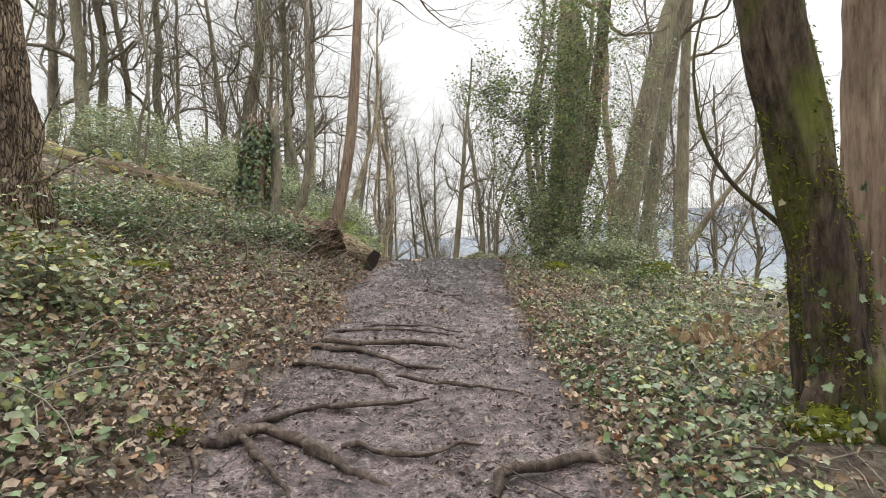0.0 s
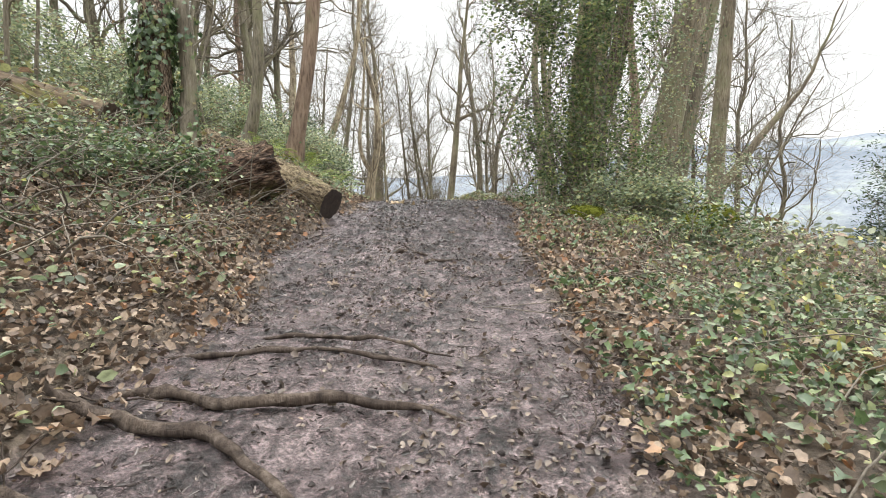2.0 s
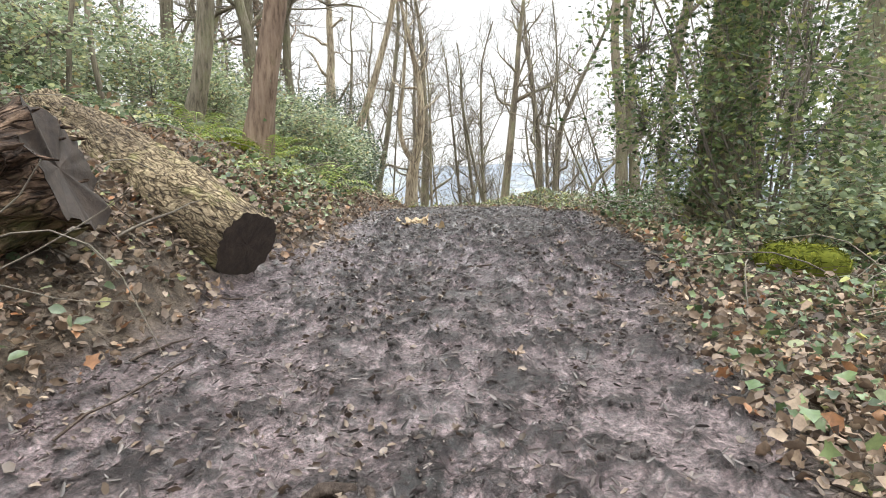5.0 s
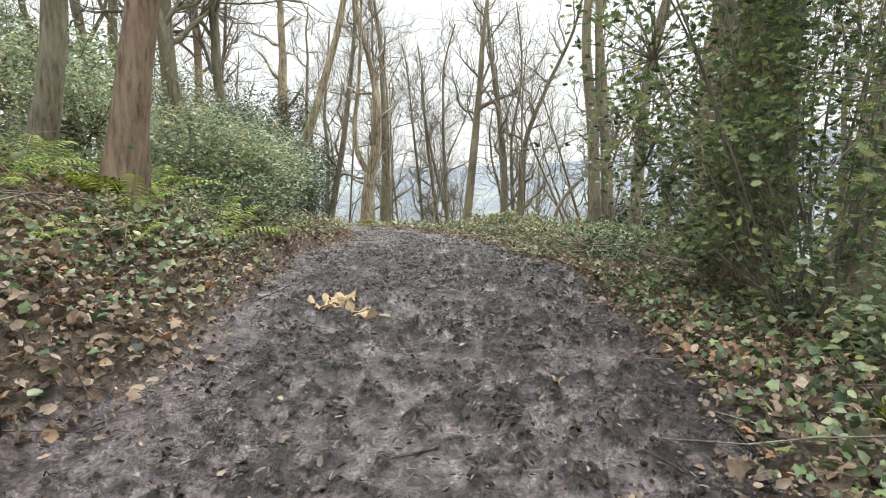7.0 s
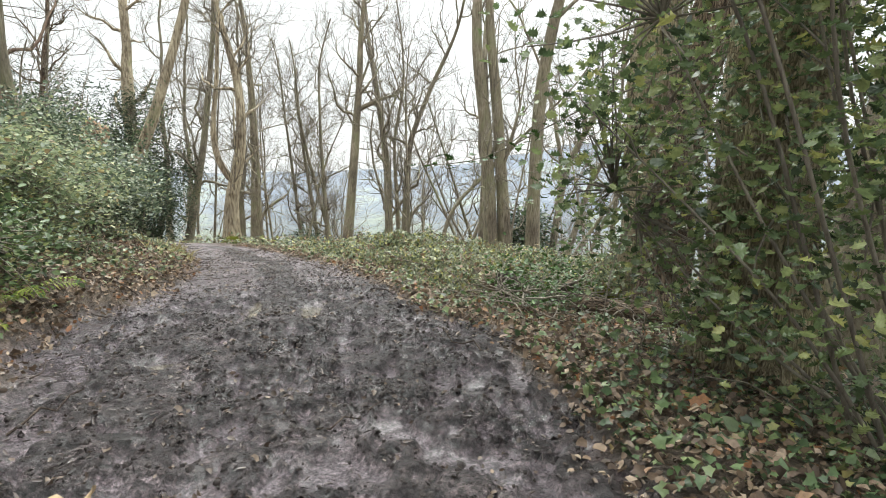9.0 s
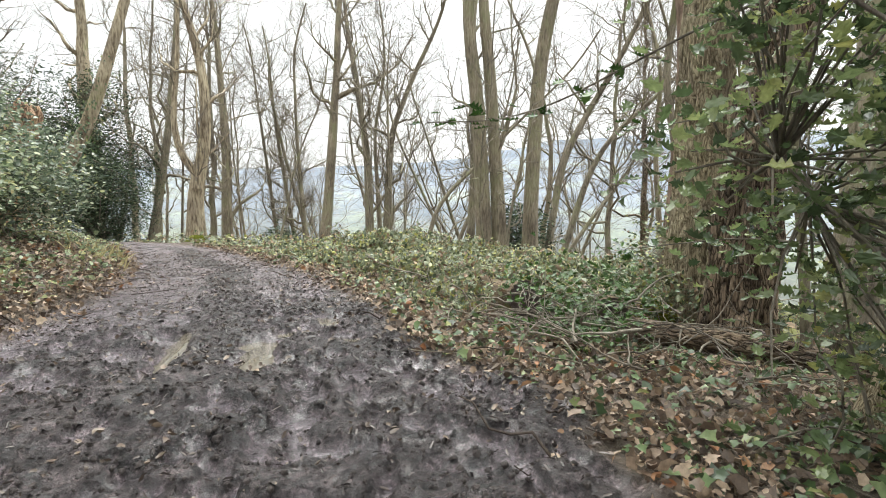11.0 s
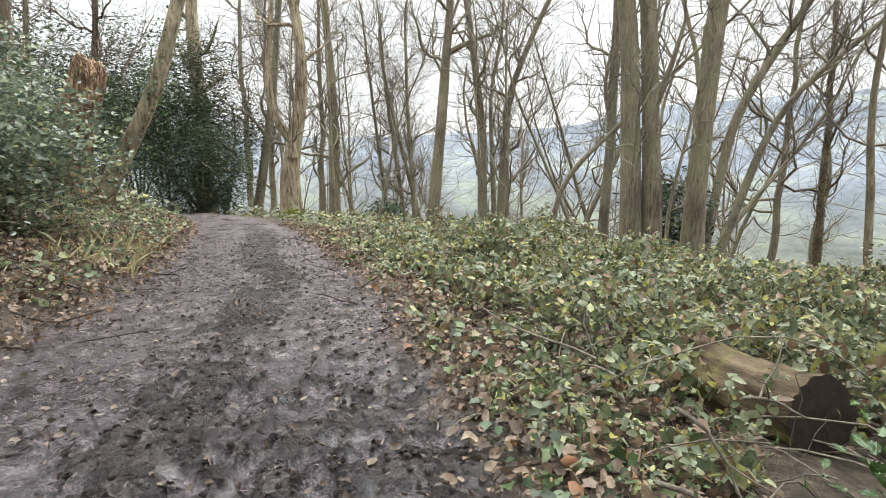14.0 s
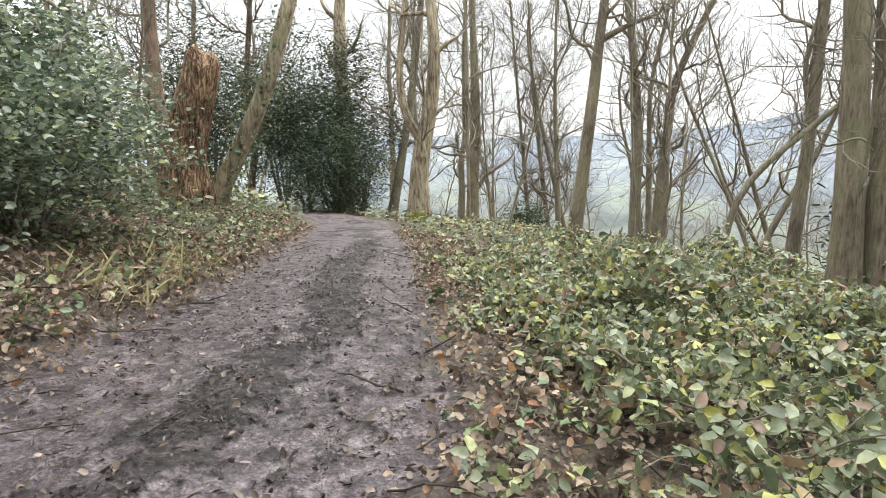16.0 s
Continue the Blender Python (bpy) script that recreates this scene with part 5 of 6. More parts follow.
shrub(TANGLE, (-2.7, 7.4), [(0, 0, 0.2, 0.6, 0.7, 0.25, 1500)], OVAL, 0.045, IVY, 41, name="bramble_bush", stem=0.012)
shrub(TANGLE, (-3.5, 8.3), [(0, 0, 0.12, 0.7, 0.6, 0.22, 1400)], OVAL, 0.045, BRAMBLE, 42, name="bramble_bush", stem=0.012)
shrub(TANGLE, (-3.3, 6.3), [(0, 0, 0.22, 0.7, 0.6, 0.3, 1700)], OVAL, 0.048, IVY, 43, name="bramble_bush", stem=0.012)
shrub("ivy and dead twigs trailing over a broken trunk", (-2.0, 8.35), [(0, 0, 0.3, 0.4, 0.12, 0.2, 420), (-0.7, 0, 0.3, 0.5, 0.15, 0.22, 420)], LOBED, 0.05, IVY, 47, name="ivy_trail", category="ivy", stem=0.014)
shrub(TANGLE, (-2.3, 8.15), [(0, 0, 0.15, 0.4, 0.35, 0.2, 700)], OVAL, 0.042, IVY, 44, name="bramble_bush", stem=0.01)
shrub(TANGLE, (-4.5, 7.3), [(0, 0, 0.15, 0.9, 0.9, 0.25, 1900)], OVAL, 0.05, BRAMBLE, 45, name="bramble_bush", stem=0.012)
shrub(TANGLE, (-4.4, 5.2), [(0, 0, 0.3, 0.8, 0.9, 0.4, 2000)], OVAL, 0.05, IVY, 46, name="bramble_bush", stem=0.012)
shrub("dark bramble tangle by the mossy foot", (-2.55, 3.6), [(0, 0, 0.2, 0.6, 0.6, 0.3, 1300), (-0.9, 0.3, 0.4, 0.7, 0.7, 0.5, 1300)], OVAL, 0.06, BRAMBLE, 14, name="bramble_bush", stem=0.012)
shrub("dense dark yew where the path bends away", (-7.2, 35.3), [(0, 0, 1.4, 1.9, 1.6, 1.8, 17000), (-1.9, 1, 2.6, 2.0, 1.6, 2.2, 10000)], NEEDLE, 0.11, YEW, 15, name="yew_tree", category="tree", clump=0.28, stem=0.08)
shrub("tall dark yew among bare trunks", (-11.0, 38.5), [(0, 0, 3.8, 2.6, 2.2, 3.8, 8000)], NEEDLE, 0.17, YEW, 16, name="yew_tree", category="tree", clump=0.35, stem=0.1)
shrub("tall dark yew among bare trunks", (-8.6, 30.5), [(0, 0, 2.0, 1.5, 1.5, 1.8, 6000)], NEEDLE, 0.13, YEW, 17, name="yew_tree", category="tree", clump=0.28, stem=0.08)
shrub("tall dark yew among bare trunks", (-15.0, 38.0), [(0, 0, 3.8, 3.0, 2.4, 4.2, 8500)], NEEDLE, 0.17, YEW, 51, name="yew_tree", category="tree", clump=0.35, stem=0.1)
shrub("tall dark yew among bare trunks", (-8.9, 36.5), [(0, 0, 3.3, 2.2, 1.6, 1.7, 6500)], NEEDLE, 0.15, YEW, 52, name="yew_tree", category="tree", clump=0.32, stem=0.09)
shrub("tall dark yew among bare trunks", (-7.3, 38.2), [(0, 0, 3.4, 1.8, 1.4, 1.7, 5500), (-0.6, 0, 5.8, 1.4, 1.2, 1.4, 2200)], NEEDLE, 0.14, YEW, 53, name="yew_tree", category="tree", clump=0.3, stem=0.09)
shrub("young dark conifer behind the trunks", (-1.1, 40), [(0, 0, 0.9, 0.9, 0.9, 1.1, 2600)], NEEDLE, 0.16, YEW, 18, name="conifer", category="tree", clump=0.2)
shrub("young dark conifer behind the trunks", (6.4, 28), [(0, 0, 1.1, 0.9, 0.9, 1.2, 3200)], NEEDLE, 0.15, YEW, 19, name="conifer", category="tree", clump=0.2)
shrub("dark evergreen above the valley", (14.3, 20.2), [(0, 0, 0.6, 1.9, 1.6, 1.5, 4200), (0.2, 0, 2.9, 1.3, 1.2, 2.0, 2600), (1.4, 0.4, 1.6, 1.2, 1.2, 1.6, 2000)], NEEDLE, 0.13, YEW, 20, name="conifer", category="tree", clump=0.22)
shrub("twiggy holly seedling on the slope", (3.6, 9.2), [(0, 0, 0.25, 0.5, 0.5, 0.3, 900)], OVAL, 0.05, IVY, 21, name="evergreen_shrub", stem=0.012)
shrub("grey-green shrub beside the mossy boulders", (3.2, 11.3), [(0, 0, 0.35, 0.85, 0.5, 0.4, 3000), (0.9, 0.2, 0.3, 0.6, 0.5, 0.3, 1400)], OVAL, 0.06, SHRUB_LEAF, 22, name="bramble_bush", stem=0.012)


def build_bracken(x, y):
    """A clump of dead fronds: arching stalks hung with limp brown leaves."""
    rng = np.random.default_rng(61)
    base = np.array((x, y, float(height(x, y)) + 0.01))
    root = tagged(new("dead_bracken"), "limp dead brown bracken fronds on the slope edge", "bracken")
    root.location = base
    for _ in range(24):
        a = rng.random() * 6.28
        q, rr = shoot((0.1 * math.cos(a), 0.12 * math.sin(a), -0.05), (0.5 * math.cos(a), 0.6 * math.sin(a), 1.2), rng.uniform(0.45, 0.85), 0.005, 0.002, rng, 0.25, -0.3, 8)
        t = Tubes()
        t.add(q, rr, 5)
        stalk = part("stalk", t.mesh("stalk", TWIG), root)
        k = rng.integers(3, 9, 26)
        p = q[k] + rng.normal(size=(26, 3)) * (0.04, 0.04, 0.05) - (0, 0, 0.03)
        p[:, 2] = np.maximum(p[:, 2], 0.08)
        part("limp_leaves", leaf_mesh("limp_leaves", BRACKEN, CURLED, p, rng.uniform(0.06, 0.13, 26), 0.5, rng, rng.normal(size=(26, 3)) * (1, 1, 0.2), -2.5), stalk)


build_bracken(2.85, 4.7)
shrub("thin light-green holly growth round leaning trunks", (4.7, 13.2), [(-0.3, 0, 0.9, 0.7, 0.6, 0.9, 1100), (-0.2, 0.1, 3.0, 0.9, 0.7, 1.2, 900), (1.2, 0.4, 1.0, 0.6, 0.6, 0.9, 600), (0.2, 0, 5.0, 1.0, 0.9, 0.9, 500)], OVAL, 0.06, SHRUB_LEAF, 26, stem=0.014, per=16)
shrub("young ivy shoots round a brown trunk", (5.9, 20.2), [(0, 0, 0.6, 0.5, 0.5, 0.8, 1500)], OVAL, 0.06, BRAMBLE, 24, name="evergreen_shrub", stem=0.012)
shrub("leggy holly seedlings among the logs", (2.3, 15.7), [(0, 0, 0.25, 0.5, 0.6, 0.25, 800), (0.7, 0.5, 0.3, 0.3, 0.3, 0.3, 350)], SPINY, 0.045, HOLLY_NEAR, 25, stem=0.006)


# ---- ferns ----
def build_ferns():
    rng = np.random.default_rng(77)
    v, f = [], []
    n = 15
    for k in range(n):
        s = 0.08 + 0.9 * k / n
        z = 0.42 * math.sin(s * 2.2)
        w = 0.19 * math.sin(math.pi * min(1, s * 0.92 + 0.12)) ** 0.8
        for side in (-1, 1):
            b = len(v)
            v += [(0, s, z), (side * w * 0.5, s + 0.055, z + 0.01), (side * w, s + 0.07, z - 0.03), (side * w * 0.5, s + 0.01, z + 0.005)]
            f.append((b, b + 1, b + 2, b + 3) if side < 0 else (b, b + 3, b + 2, b + 1))
    for k in range(8):
        s0, s1 = k / 8, (k + 1) / 8
        b = len(v)
        z0, z1 = 0.42 * math.sin(s0 * 2.2), 0.42 * math.sin(s1 * 2.2)
        v += [(-0.006, s0, z0), (0.006, s0, z0), (0.006, s1, z1), (-0.006, s1, z1)]
        f.append((b, b + 1, b + 2, b + 3))
    me = mesh_of("frond", np.array(v), [np.array(f)], FERN, False)
    for x, y, size in ((-1.9, 14.3, 0.55), (-1.55, 13.5, 0.5), (-2.3, 13.8, 0.6), (-1.95, 12.75, 0.5), (-2.7, 12.7, 0.55), (-1.7, 15.0, 0.45), (-2.4, 12.1, 0.45), (-1.6, 12.2, 0.35), (-2.9, 13.9, 0.5), (-1.75, 11.6, 0.3), (-2.1, 15.6, 0.45), (2.75, 9.9, 0.35)):
        root = tagged(new("fern"), "bright green fern with arching fronds on the bank", "fern", "ferns on the bank")
        root.location = (x, y, float(height(x, y)) + 0.01)
        for k in range(9):
            ob = part("frond", me, root)
            ob.rotation_euler = (rng.uniform(-0.35, 0.25), rng.uniform(-0.3, 0.3), k * 0.7 + rng.uniform(-0.2, 0.2))
            s = size * rng.uniform(0.7, 1.1)
            ob.scale = (s, s, s)


build_ferns()


# ---- single fallen leaves on the mud ----
def big_leaf(label, x, y, size, turn, curl, material, lift=0.0):
    """A lobed leaf with a curled blade and a stalk."""
    rng = np.random.default_rng(int(size * 1e4 + abs(turn) * 10))
    a = np.linspace(-math.pi, math.pi, 40, endpoint=False)
    r = 0.54 * (0.55 + 0.45 * np.abs(np.cos(a * 2.5 + 0.3 * np.sin(a))) ** 1.6) * (0.8 + 0.4 * lattice(np.cos(a) * 2 + size * 90, np.sin(a) * 2 + 5)) * (1 - 0.3 * (np.abs(a) > 2.7))
    rings = []
    for fr in (0.12, 0.45, 0.75, 1.0):
        px, py = r * fr * np.sin(a), r * fr * np.cos(a)
        rings.append(np.stack([px, py + 0.1, curl * (px * px * 2.2 + 0.6 * py * py) + 0.42 * fr * (lattice(px * 6 + turn, py * 6) - 0.5)], -1))
    v = np.concatenate(rings) * size
    i, j = np.arange(3)[:, None] * 40, np.arange(40)[None]
    q = np.stack([i + j, i + (j + 1) % 40, i + 40 + (j + 1) % 40, i + 40 + j], -1).reshape(-1, 4)
    v = np.concatenate([v, v[:40].mean(0)[None]])
    tri = np.stack([np.arange(40), np.roll(np.arange(40), -1), np.full(40, 160)], -1)
    root = tagged(new("fallen_leaf"), label, "leaf", "large leaves on the path")
    root.matrix_basis = pose(x, y, float(height(x, y) + relief(np.array(x), np.array(y))) + 0.015 + lift, rng.uniform(-12, 12), rng.uniform(-12, 12), turn)
    part("blade", mesh_of("blade", v, [q, tri], material), root)
    t = Tubes()
    t.add(polyline([(0, 0, 0), (0.02 * size, -0.3 * size, 0.02), (0.05 * size, -0.6 * size, 0.0)], 0.03), np.full(len(polyline([(0, 0, 0), (0.02 * size, -0.3 * size, 0.02), (0.05 * size, -0.6 * size, 0.0)], 0.03)), 0.0018), 4)
    part("stalk", t.mesh("stalk", material), root)


TAN = "large curled tan maple leaf lying on mud"
big_leaf(TAN, -0.27, 12.3, 0.27, 20, 0.3, PALE_LEAF, 0.05)
big_leaf(TAN, -0.36, 12.2, 0.2, 130, 0.3, PALE_LEAF)
big_leaf(TAN, -0.04, 12.08, 0.27, 250, 0.2, PALE_LEAF)
big_leaf(TAN, -0.17, 12.15, 0.2, 70, 0.3, PALE_LEAF)
ROSY = "pinkish-brown damp leaf stuck on the mud"
for x, y, s, a in ((1.0, 7.77, 0.13, 10), (0.33, 6.4, 0.11, 70), (-0.78, 3.3, 0.09, 200), (1.12, 6.75, 0.1, 120), (0.55, 8.9, 0.07, 30), (-0.4, 6.9, 0.09, 310), (-0.75, 5.9, 0.1, 45), (-1.05, 5.0, 0.12, 15), (-0.85, 4.3, 0.11, 230), (1.05, 9.8, 0.09, 80), (0.95, 10.9, 0.08, 170), (1.75, 10.3, 0.13, 20), (-0.7, 11.2, 0.1, 60)):
    big_leaf(ROSY, x, y, s, a, 0.5, LITTER)

# ---- ground cover ----
def patchy(x, y, scale, seed):
    return lattice(x * scale + seed, y * scale + seed * 1.7)


def side(x, y):
    return left_edge(y) - x, x - right_edge(y)


# kept clear by logs and trunks
BARE = ((3.85, 10.2, 0.4), (4.5, 11.2, 0.5), (2.4, 10.4, 0.35), (2.5, 16.8, 0.36), (2.4, 16.45, 0.4), (2.42, 17.4, 0.24), (3.05, 16.35, 0.28), (2.85, 15.6, 0.22), (3.2, 15.62, 0.25), (3.4, 17.1, 0.2), (3.3, 15.95, 0.2), (3.8, 15.8, 0.25), (4.3, 15.65, 0.25), (3.2, 15.25, 0.2), (3.7, 15.1, 0.22), (-1.0, 10.0, 0.28), (-1.4, 10.2, 0.25), (-1.9, 10.4, 0.3))


def cover(name, label, material, outline, places, size, tilt, seed, lift=0.02, category="leaves"):
    rng = np.random.default_rng(seed)
    for x, y, r in BARE:
        places = places[((places[:, 0] - x) ** 2 + (places[:, 1] - y) ** 2 > r * r) | (rng.random(len(places)) < 0.06)]
    places = places + np.stack([0 * places[:, 0], 0 * places[:, 0], lift * rng.random(len(places))], -1)
    me = leaf_mesh(name, material, outline, places, size * (0.4 + 1.15 * rng.random(len(places)) ** 1.4), tilt, rng)
    tagged(new(name, me), label, category, kind="stuff")


def build_cover():
    rng = np.random.default_rng(5)

    def litter(x, y):
        dl, dr = side(x, y)
        left = np.clip(dl / 0.25 + 0.6, 0, 1) * (dl > -0.25) * np.exp(-np.maximum(dl - rise(y, (0, 3.0), (8, 2.5), (11.5, 0.9), (14, 0.35), (17, 0.9), (30, 0.5)), 0) / 0.8)
        right = (dr > -0.25) * np.clip(dr / 0.2 + 0.7, 0, 1) * np.exp(-np.maximum(dr - rise(y, (0, 0.1), (6, 0.15), (8, 0.9), (12, 1.2), (16, 1.4), (18, 1.2), (26, 0.5)), 0) / 0.45)
        return np.maximum(left, right) * (0.35 + 0.65 * patchy(x, y, 1.6, 3))

    near = scatter(185000, -5, 4, 0.6, 13, rng, litter)
    far = scatter(165000, -6, 4.5, 13, 27, rng, litter)
    both = np.concatenate([near, far])
    lobed = rng.random(len(both)) < 0.14
    cover("leaf_litter", "brown and tan fallen leaves carpeting the bank", LITTER, CURLED, both[~lobed], 0.045, 1.2, 1, 0.06)
    cover("lobed_litter", "curled russet lobed leaves among the litter", LITTER, LOBED, both[lobed], 0.047, 1.2, 6, 0.06)
    sod = scatter(190000, -3, 3, 0.6, 24, rng, lambda x, y: on_path(x, y) * 0.34 * np.clip(patchy(x, y, 2.2, 8) * 1.5 - 0.2, 0.08, 1) * rise(y, (0, 1.0), (8, 0.9), (11, 0.45), (20, 0.35)) + (1 - on_path(x, y)) * 0.3 * (np.maximum(*side(x, y)) < 0.5))
    cover("sodden_leaves", "dark sodden leaf scraps trodden into the mud", DARK_LITTER, CURLED, sod, 0.03, 0.8, 2, 0.01)
    torn = scatter(150000, -2.4, 2, 0.7, 22, rng, lambda x, y: on_path(x, y) * (0.25 + 0.75 * patchy(x, y, 3.0, 71)) * (1 - pool(x, y)) * rise(y, (0, 0.8), (9, 0.8), (12, 0.35), (22, 0.35)))
    cover("mud_shreds", "shreds of leaf and mud trodden into the path", SHRED, NEEDLE, torn, 0.03, 1.3, 7, 0.006)
    pale = scatter(3500, -1.6, 2, 0.8, 20, rng, lambda x, y: 0.12 + 0.3 * (np.maximum(*side(x, y)) > -0.25))
    cover("pale_leaf_scraps", "pale scraps of leaf on the trodden mud", LITTER, OVAL, pale, 0.03, 0.4, 3, 0.006)

    def ivy(x, y):
        dl, dr = side(x, y)
        left = (dl > 0.05) * rise(y, (0, 0.9), (6, 0.85), (8.5, 0.2), (10.5, 0.4), (11.5, 0.9), (17, 0.9), (30, 0.9)) * np.clip(dl * rise(y, (0, 1.3), (9, 1.1), (13, 2.2), (20, 2.5)), 0.05, 1)
        right = (dr > -0.02) * rise(y, (0, 1.0), (7, 0.9), (8.5, 0.35), (12, 0.85), (16, 0.9), (17.5, 0.6), (19, 0.35), (28, 0.3)) * rise(dr, (0, 0.9), (1.2, 0.9), (2.6, 0.6), (5, 0.3))
        return np.maximum(left, right) * np.clip((patchy(x, y, 1.3, 12) - 0.22) * 2.6, rise(y, (11.5, 0.0), (13, 0.5), (17, 0.5), (19, 0.2)) * (dr > 0), 1)

    cover("ground_ivy", "green ivy leaves spreading over the bank and slope", IVY, LOBED, np.concatenate([scatter(95000, -5, 4.5, 0.8, 14, rng, ivy), scatter(66000, -6, 5, 14, 28, rng, ivy)]), 0.042, 0.9, 4, 0.09, "ivy")

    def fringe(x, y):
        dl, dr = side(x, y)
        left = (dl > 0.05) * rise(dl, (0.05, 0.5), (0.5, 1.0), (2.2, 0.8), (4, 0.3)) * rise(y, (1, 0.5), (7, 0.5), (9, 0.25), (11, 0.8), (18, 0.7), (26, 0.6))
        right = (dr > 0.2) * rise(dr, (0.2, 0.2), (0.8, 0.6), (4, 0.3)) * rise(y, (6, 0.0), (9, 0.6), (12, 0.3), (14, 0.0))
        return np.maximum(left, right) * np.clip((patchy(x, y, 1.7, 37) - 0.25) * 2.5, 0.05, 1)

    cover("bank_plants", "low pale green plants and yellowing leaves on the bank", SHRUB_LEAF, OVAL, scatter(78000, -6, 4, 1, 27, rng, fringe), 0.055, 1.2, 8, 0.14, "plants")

    def thorn(x, y):
        dl, dr = side(x, y)
        dr = dr + 0.7 * (patchy(x, y, 2.3, 63) - 0.5) * (dr < 1.5)
        right = (dr > 0.3) * rise(y, (0, 0.8), (8, 0.9), (11, 0.5), (13, 0.2), (16, 0.25), (17.5, 1.0), (30, 1.0)) * rise(dr, (0.25, 0.0), (0.75, 1.0), (7, 1.0), (10, 0.4))
        left = (dl > 0.4) * rise(y, (0, 0.75), (7, 0.7), (8.5, 0.25), (12, 0.3), (20, 0.4), (30, 0.5)) * rise(dl, (0.4, 0.2), (2, 0.6), (7, 0.4))
        return np.maximum(right, left) * (0.3 + 0.7 * patchy(x, y, 0.9, 21)) * np.clip((patchy(x, y, 2.6, 44) - 0.2) * 3.2, 0.13, 1)

    for k, (n, x0, x1, y0, y1, size, deep) in enumerate(((30000, -5, 6, 0.8, 12, 0.085, 0.3), (120000, -0.5, 7, 16.5, 23, 0.082, 0.75), (24000, -8, 8, 23, 33, 0.08, 0.45), (14000, -9, -1, 12, 25, 0.07, 0.35))):
        p = scatter(n, x0, x1, y0, y1, rng, thorn)
        dl, dr = side(p[:, 0], p[:, 1])
        p[:, 2] += deep * np.clip((np.maximum(dl, dr) - 0.2) * 0.8, 0.1, 1) * (0.1 + 0.5 * patchy(p[:, 0], p[:, 1], 1.1, 31) + 0.5 * patchy(p[:, 0], p[:, 1], 3.1, 57)) * np.random.default_rng(k).random(len(p)) ** 0.6
        cover("bramble_leaves", "low brambles with green and yellowing leaves", BRAMBLE, TRIPLE if k < 2 else OVAL, p, size, 1.5, 10 + k, 0.05, "brambles")

    def yonder(x, y):
        dl, dr = side(x, y)
        return (np.maximum(dl, dr) > 0.3) * 0.8

    cover("far_undergrowth", "mixed low undergrowth between the far trees", BRAMBLE, OVAL, np.concatenate([scatter(22000, -22, 26, 27, 55, rng, yonder), scatter(16000, -20, -4.5, -4, 27, rng, yonder), scatter(15000, 4, 24, -4, 30, rng, yonder)]), 0.13, 0.8, 30, 0.35, "undergrowth")

    # bramble canes and dead sticks
    canes, sticks = Tubes(), Tubes()
    for _ in range(1300):
        y = rng.uniform(1, 26)
        x = right_edge(y) + rng.uniform(0.4, 5) if rng.random() < 0.7 else left_edge(y) - rng.uniform(0.5, 4)
        if 11 < y < 15 and x > 0 and rng.random() < 0.7:
            continue
        z = float(height(x, y))
        a = rng.random() * 6.28
        q, rr = shoot((x, y, z), (math.cos(a), math.sin(a), 0.9), rng.uniform(0.5, 1.5), 0.005, 0.0025, rng, 0.2, -0.3, 7)
        q[:, 2] = np.maximum(q[:, 2], height(q[:, 0], q[:, 1]) + 0.02)
        canes.add(q, rr, 4)
    for k in range(620):
        y = rng.uniform(1, 24)
        u = rng.random()
        x = left_edge(y) - rng.uniform(-0.3, 2.8) if u < 0.6 else right_edge(y) + rng.uniform(-0.3, 1.8)
        if u > 0.975:
            x = rng.uniform(left_edge(y), right_edge(y))
        a, ln = rng.random() * 6.28, rng.uniform(0.12, 0.5) * (1.6 if 7.5 < y < 10 and u < 0.6 else 1)
        r = rng.uniform(0.0025, 0.008)
        q, rr = shoot((x, y, 0), (math.cos(a), math.sin(a), 0), ln, r, r * 0.5, rng, 0.2, 0, 5)
        q[:, 2] = height(q[:, 0], q[:, 1]) + relief(q[:, 0], q[:, 1]) + 0.012 + np.linspace(0, rng.uniform(0, 0.12 if u < 0.9 else 0.01), len(q))
        sticks.add(q, rr, 5)
    # broken branches tangled in the brambles by the logs
    for k in range(130):
        y = rng.uniform(14.6, 19.5)
        x = right_edge(y) + rng.uniform(0.45, 2.8)
        a, r = rng.random() * 6.28, rng.uniform(0.003, 0.011)
        q, rr = shoot((x, y, float(height(x, y)) + rng.uniform(0.03, 0.3)), (math.cos(a), math.sin(a), rng.uniform(-0.1, 0.35)), rng.uniform(0.3, 1.0), r, 0.002, rng, 0.3, -0.06, 8)
        if np.any(q[:, 0] < right_edge(q[:, 1]) + 0.1):
            continue
        q[:, 2] = np.maximum(q[:, 2], height(q[:, 0], q[:, 1]) + 0.02)
        canes.add(q, rr, 5)
        for _ in range(2):
            j = rng.integers(2, 7)
            s, sr = shoot(q[j], q[j + 1] - q[j] + 0.08 * rng.normal(size=3), rng.uniform(0.15, 0.4), rr[j] * 0.6, 0.0015, rng, 0.3, 0.0, 4)
            canes.add(s, sr, 4)
    tagged(new("bramble_canes", canes.mesh("bramble_canes", TWIG)), "thin arching brown bramble canes", "brambles", kind="stuff")
    tagged(new("dead_sticks", sticks.mesh("dead_sticks", ROOT)), "dead twigs and sticks lying in the litter", "sticks", kind="stuff")

    # brushwood heaped on the bank by the broken trunk
    brush = Tubes()
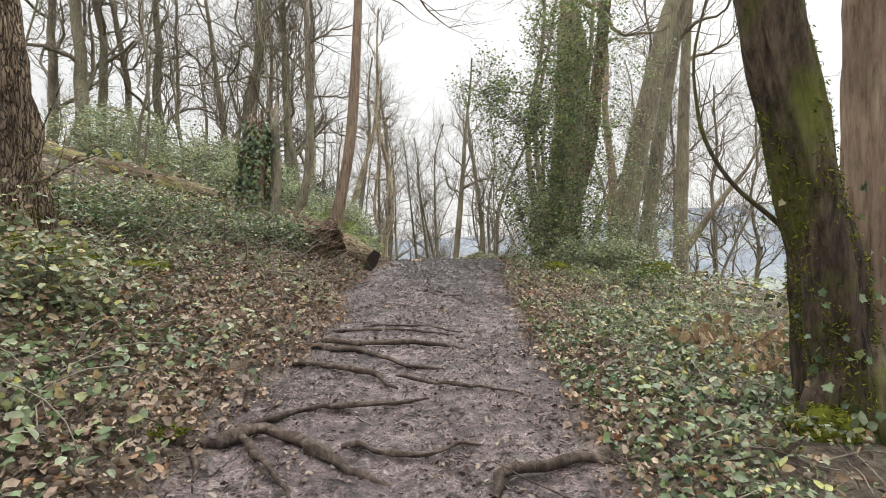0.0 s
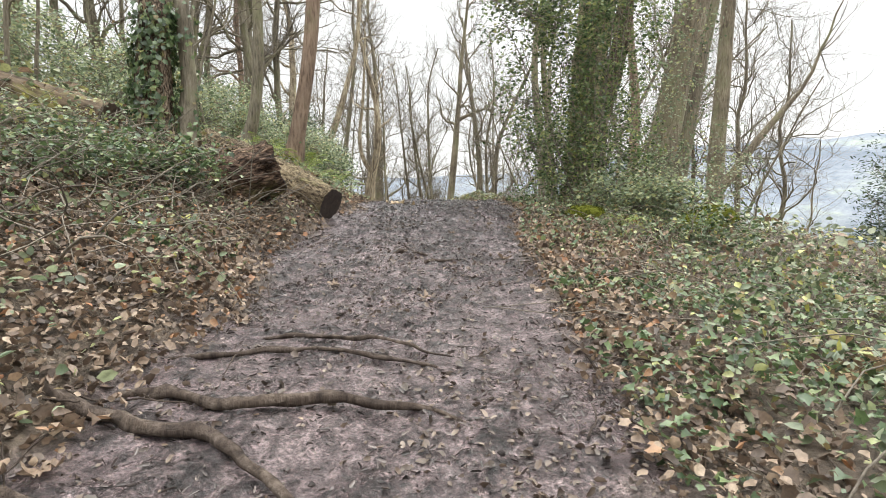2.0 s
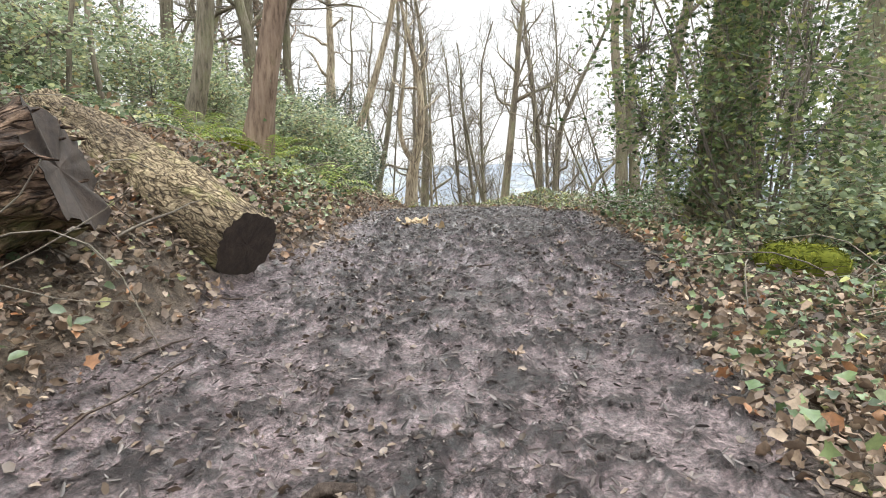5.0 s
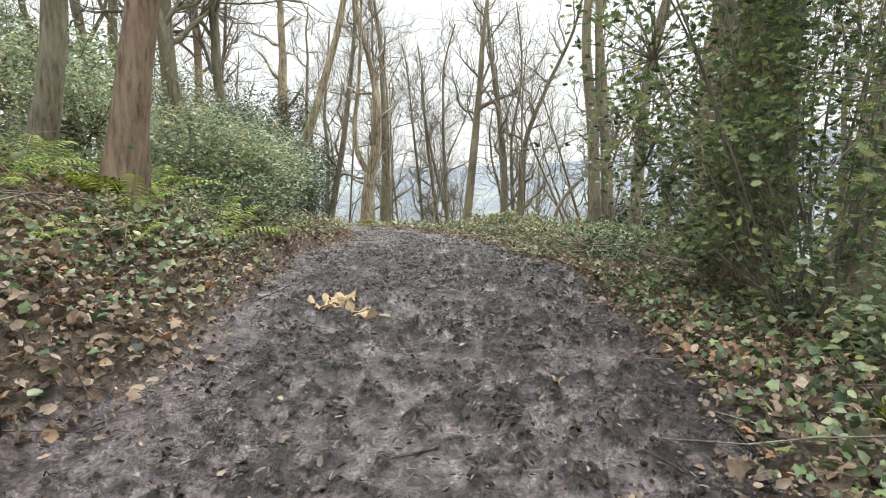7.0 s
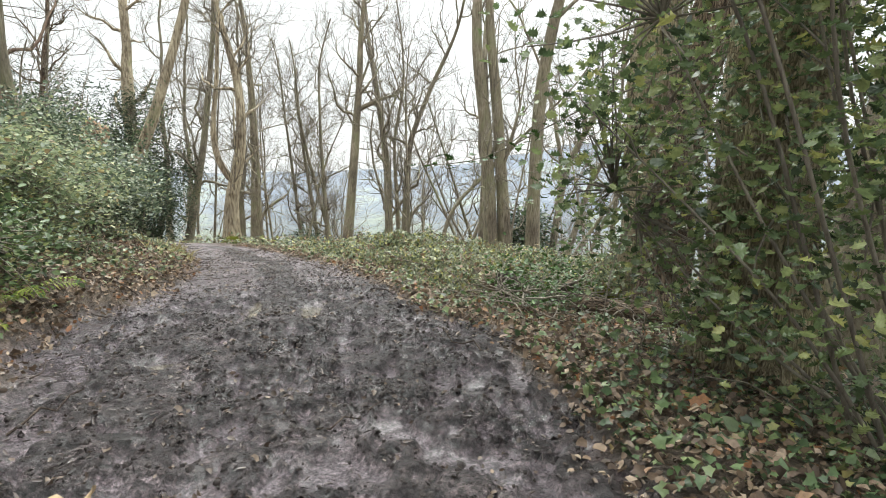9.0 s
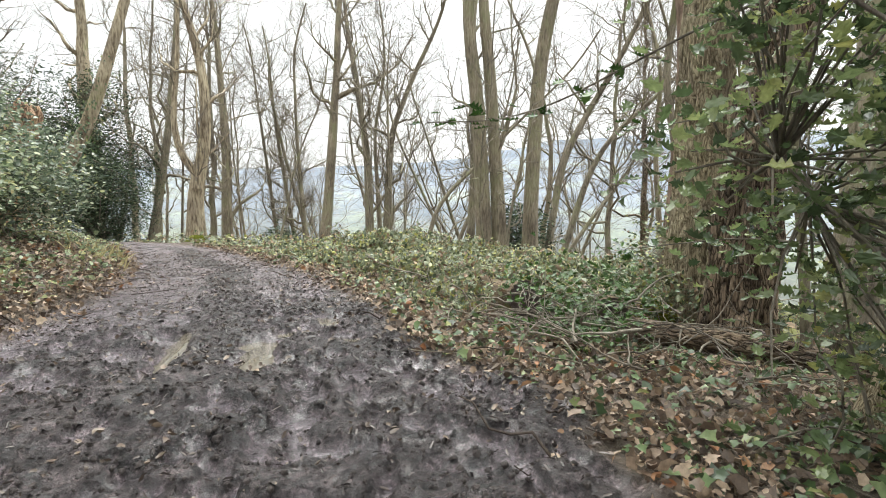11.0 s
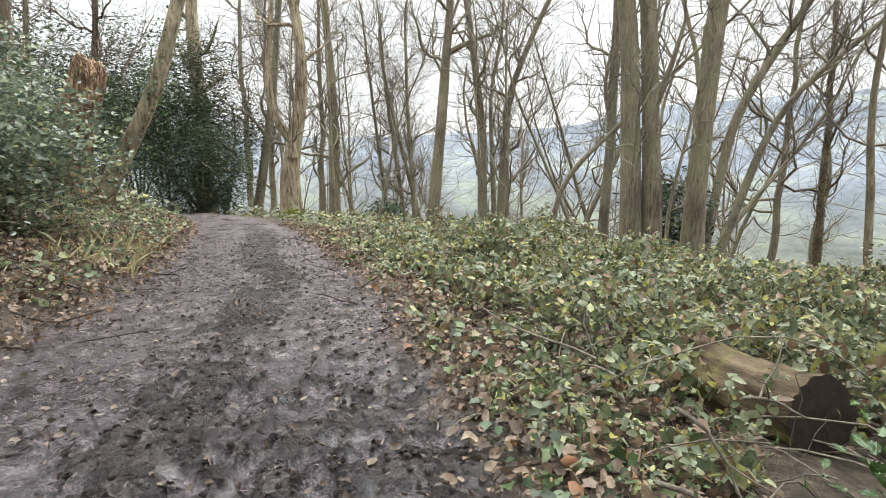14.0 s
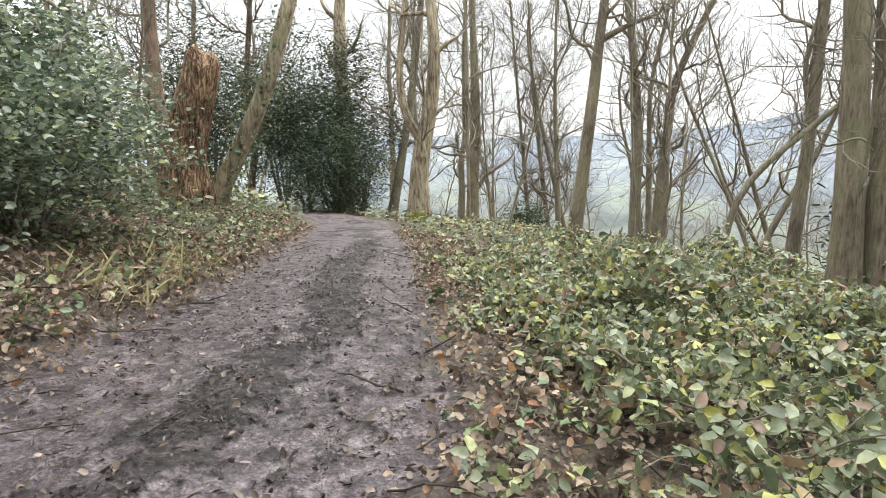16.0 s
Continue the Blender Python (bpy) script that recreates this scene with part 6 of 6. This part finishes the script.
    for k in range(480):
        x, y = rng.uniform(-4.6, -1.4), rng.uniform(5.6, 9.6)
        a = rng.random() * 6.28
        q, rr = shoot((x, y, float(height(x, y)) + 0.02), (math.cos(a), math.sin(a), rng.uniform(0, 0.9)), rng.uniform(0.3, 1.2), rng.uniform(0.003, 0.011), 0.002, rng, 0.3, -0.08, 6)
        q[:, 2] = np.maximum(q[:, 2], height(q[:, 0], q[:, 1]) + 0.01)
        brush.add(q, rr, 5)
    tagged(new("brushwood", brush.mesh("brushwood", TWIG)), "dead grey brushwood strewn over the bank", "sticks", kind="stuff")

    # loose clods on the churned mud
    p = scatter(120000, -2.4, 1.9, 1.0, 24, rng, lambda x, y: on_path(x, y) * (on_path(x, y) > 0.7) * (0.03 + 0.9 * clods(x, y)) * rise(y, (0, 0.12), (8, 0.3), (11, 1), (16, 1), (18, 0.8), (24, 0.6)) * (1 - pool(x, y)))
    octa = np.array([(0.5, 0, 0.1), (0.1, 0.55, 0), (-0.5, 0.1, 0.12), (-0.05, -0.5, 0.05), (0.3, 0.35, 0.3), (-0.32, 0.3, 0.34), (-0.25, -0.33, 0.3), (0.32, -0.25, 0.36), (0.02, 0.03, 0.52)])
    faces = np.array([(0, 1, 4), (1, 5, 4), (1, 2, 5), (2, 6, 5), (2, 3, 6), (3, 7, 6), (3, 0, 7), (0, 4, 7), (4, 5, 8), (5, 6, 8), (6, 7, 8), (7, 4, 8)])
    v, f = leaves((octa, faces), p - (0, 0, 0.004), 0.009 + 0.026 * rng.random(len(p)) ** 3, 1.4, rng)
    tagged(new("mud_crumbs", mesh_of("mud_crumbs", v, [f], CLOD)), "dark wet crumbs of churned mud", "mud", kind="stuff")

    # dry grass by the path, pebbles in the mud
    g = scatter(600, -2.6, -1.2, 19.5, 21.5, rng, lambda x, y: (side(x, y)[0] > 0.05) * (side(x, y)[0] < 0.7) * 0.7)
    tagged(new("dry_grass", leaf_mesh("dry_grass", GRASS, BLADE, g, rng.uniform(0.12, 0.32, len(g)), 1.2, rng, None, 1.2)), "pale dry grass tuft at the path edge", "grass", kind="stuff")


build_cover()


def build_saplings():
    rng = np.random.default_rng(91)
    for k in range(26):
        y = rng.uniform(9, 30)
        x = left_edge(y) - rng.uniform(1.6, 7) if k % 3 else right_edge(y) + rng.uniform(2.5, 7)
        if (10.5 < y < 15.5 and x > 0) or (19 < y < 24 and x < 0):
            continue
        z = float(height(x, y))
        tree("thin bare sapling in the undergrowth", [(x, y, z), (x + rng.normal() * 0.2, y, z + 1.5)], rng.uniform(0.015, 0.035), BARK_GREY, rng.uniform(3, 5.5), 8, 1.1, 0.2, 400 + k, "saplings", fine=4, sides=5, name="sapling")


build_saplings()
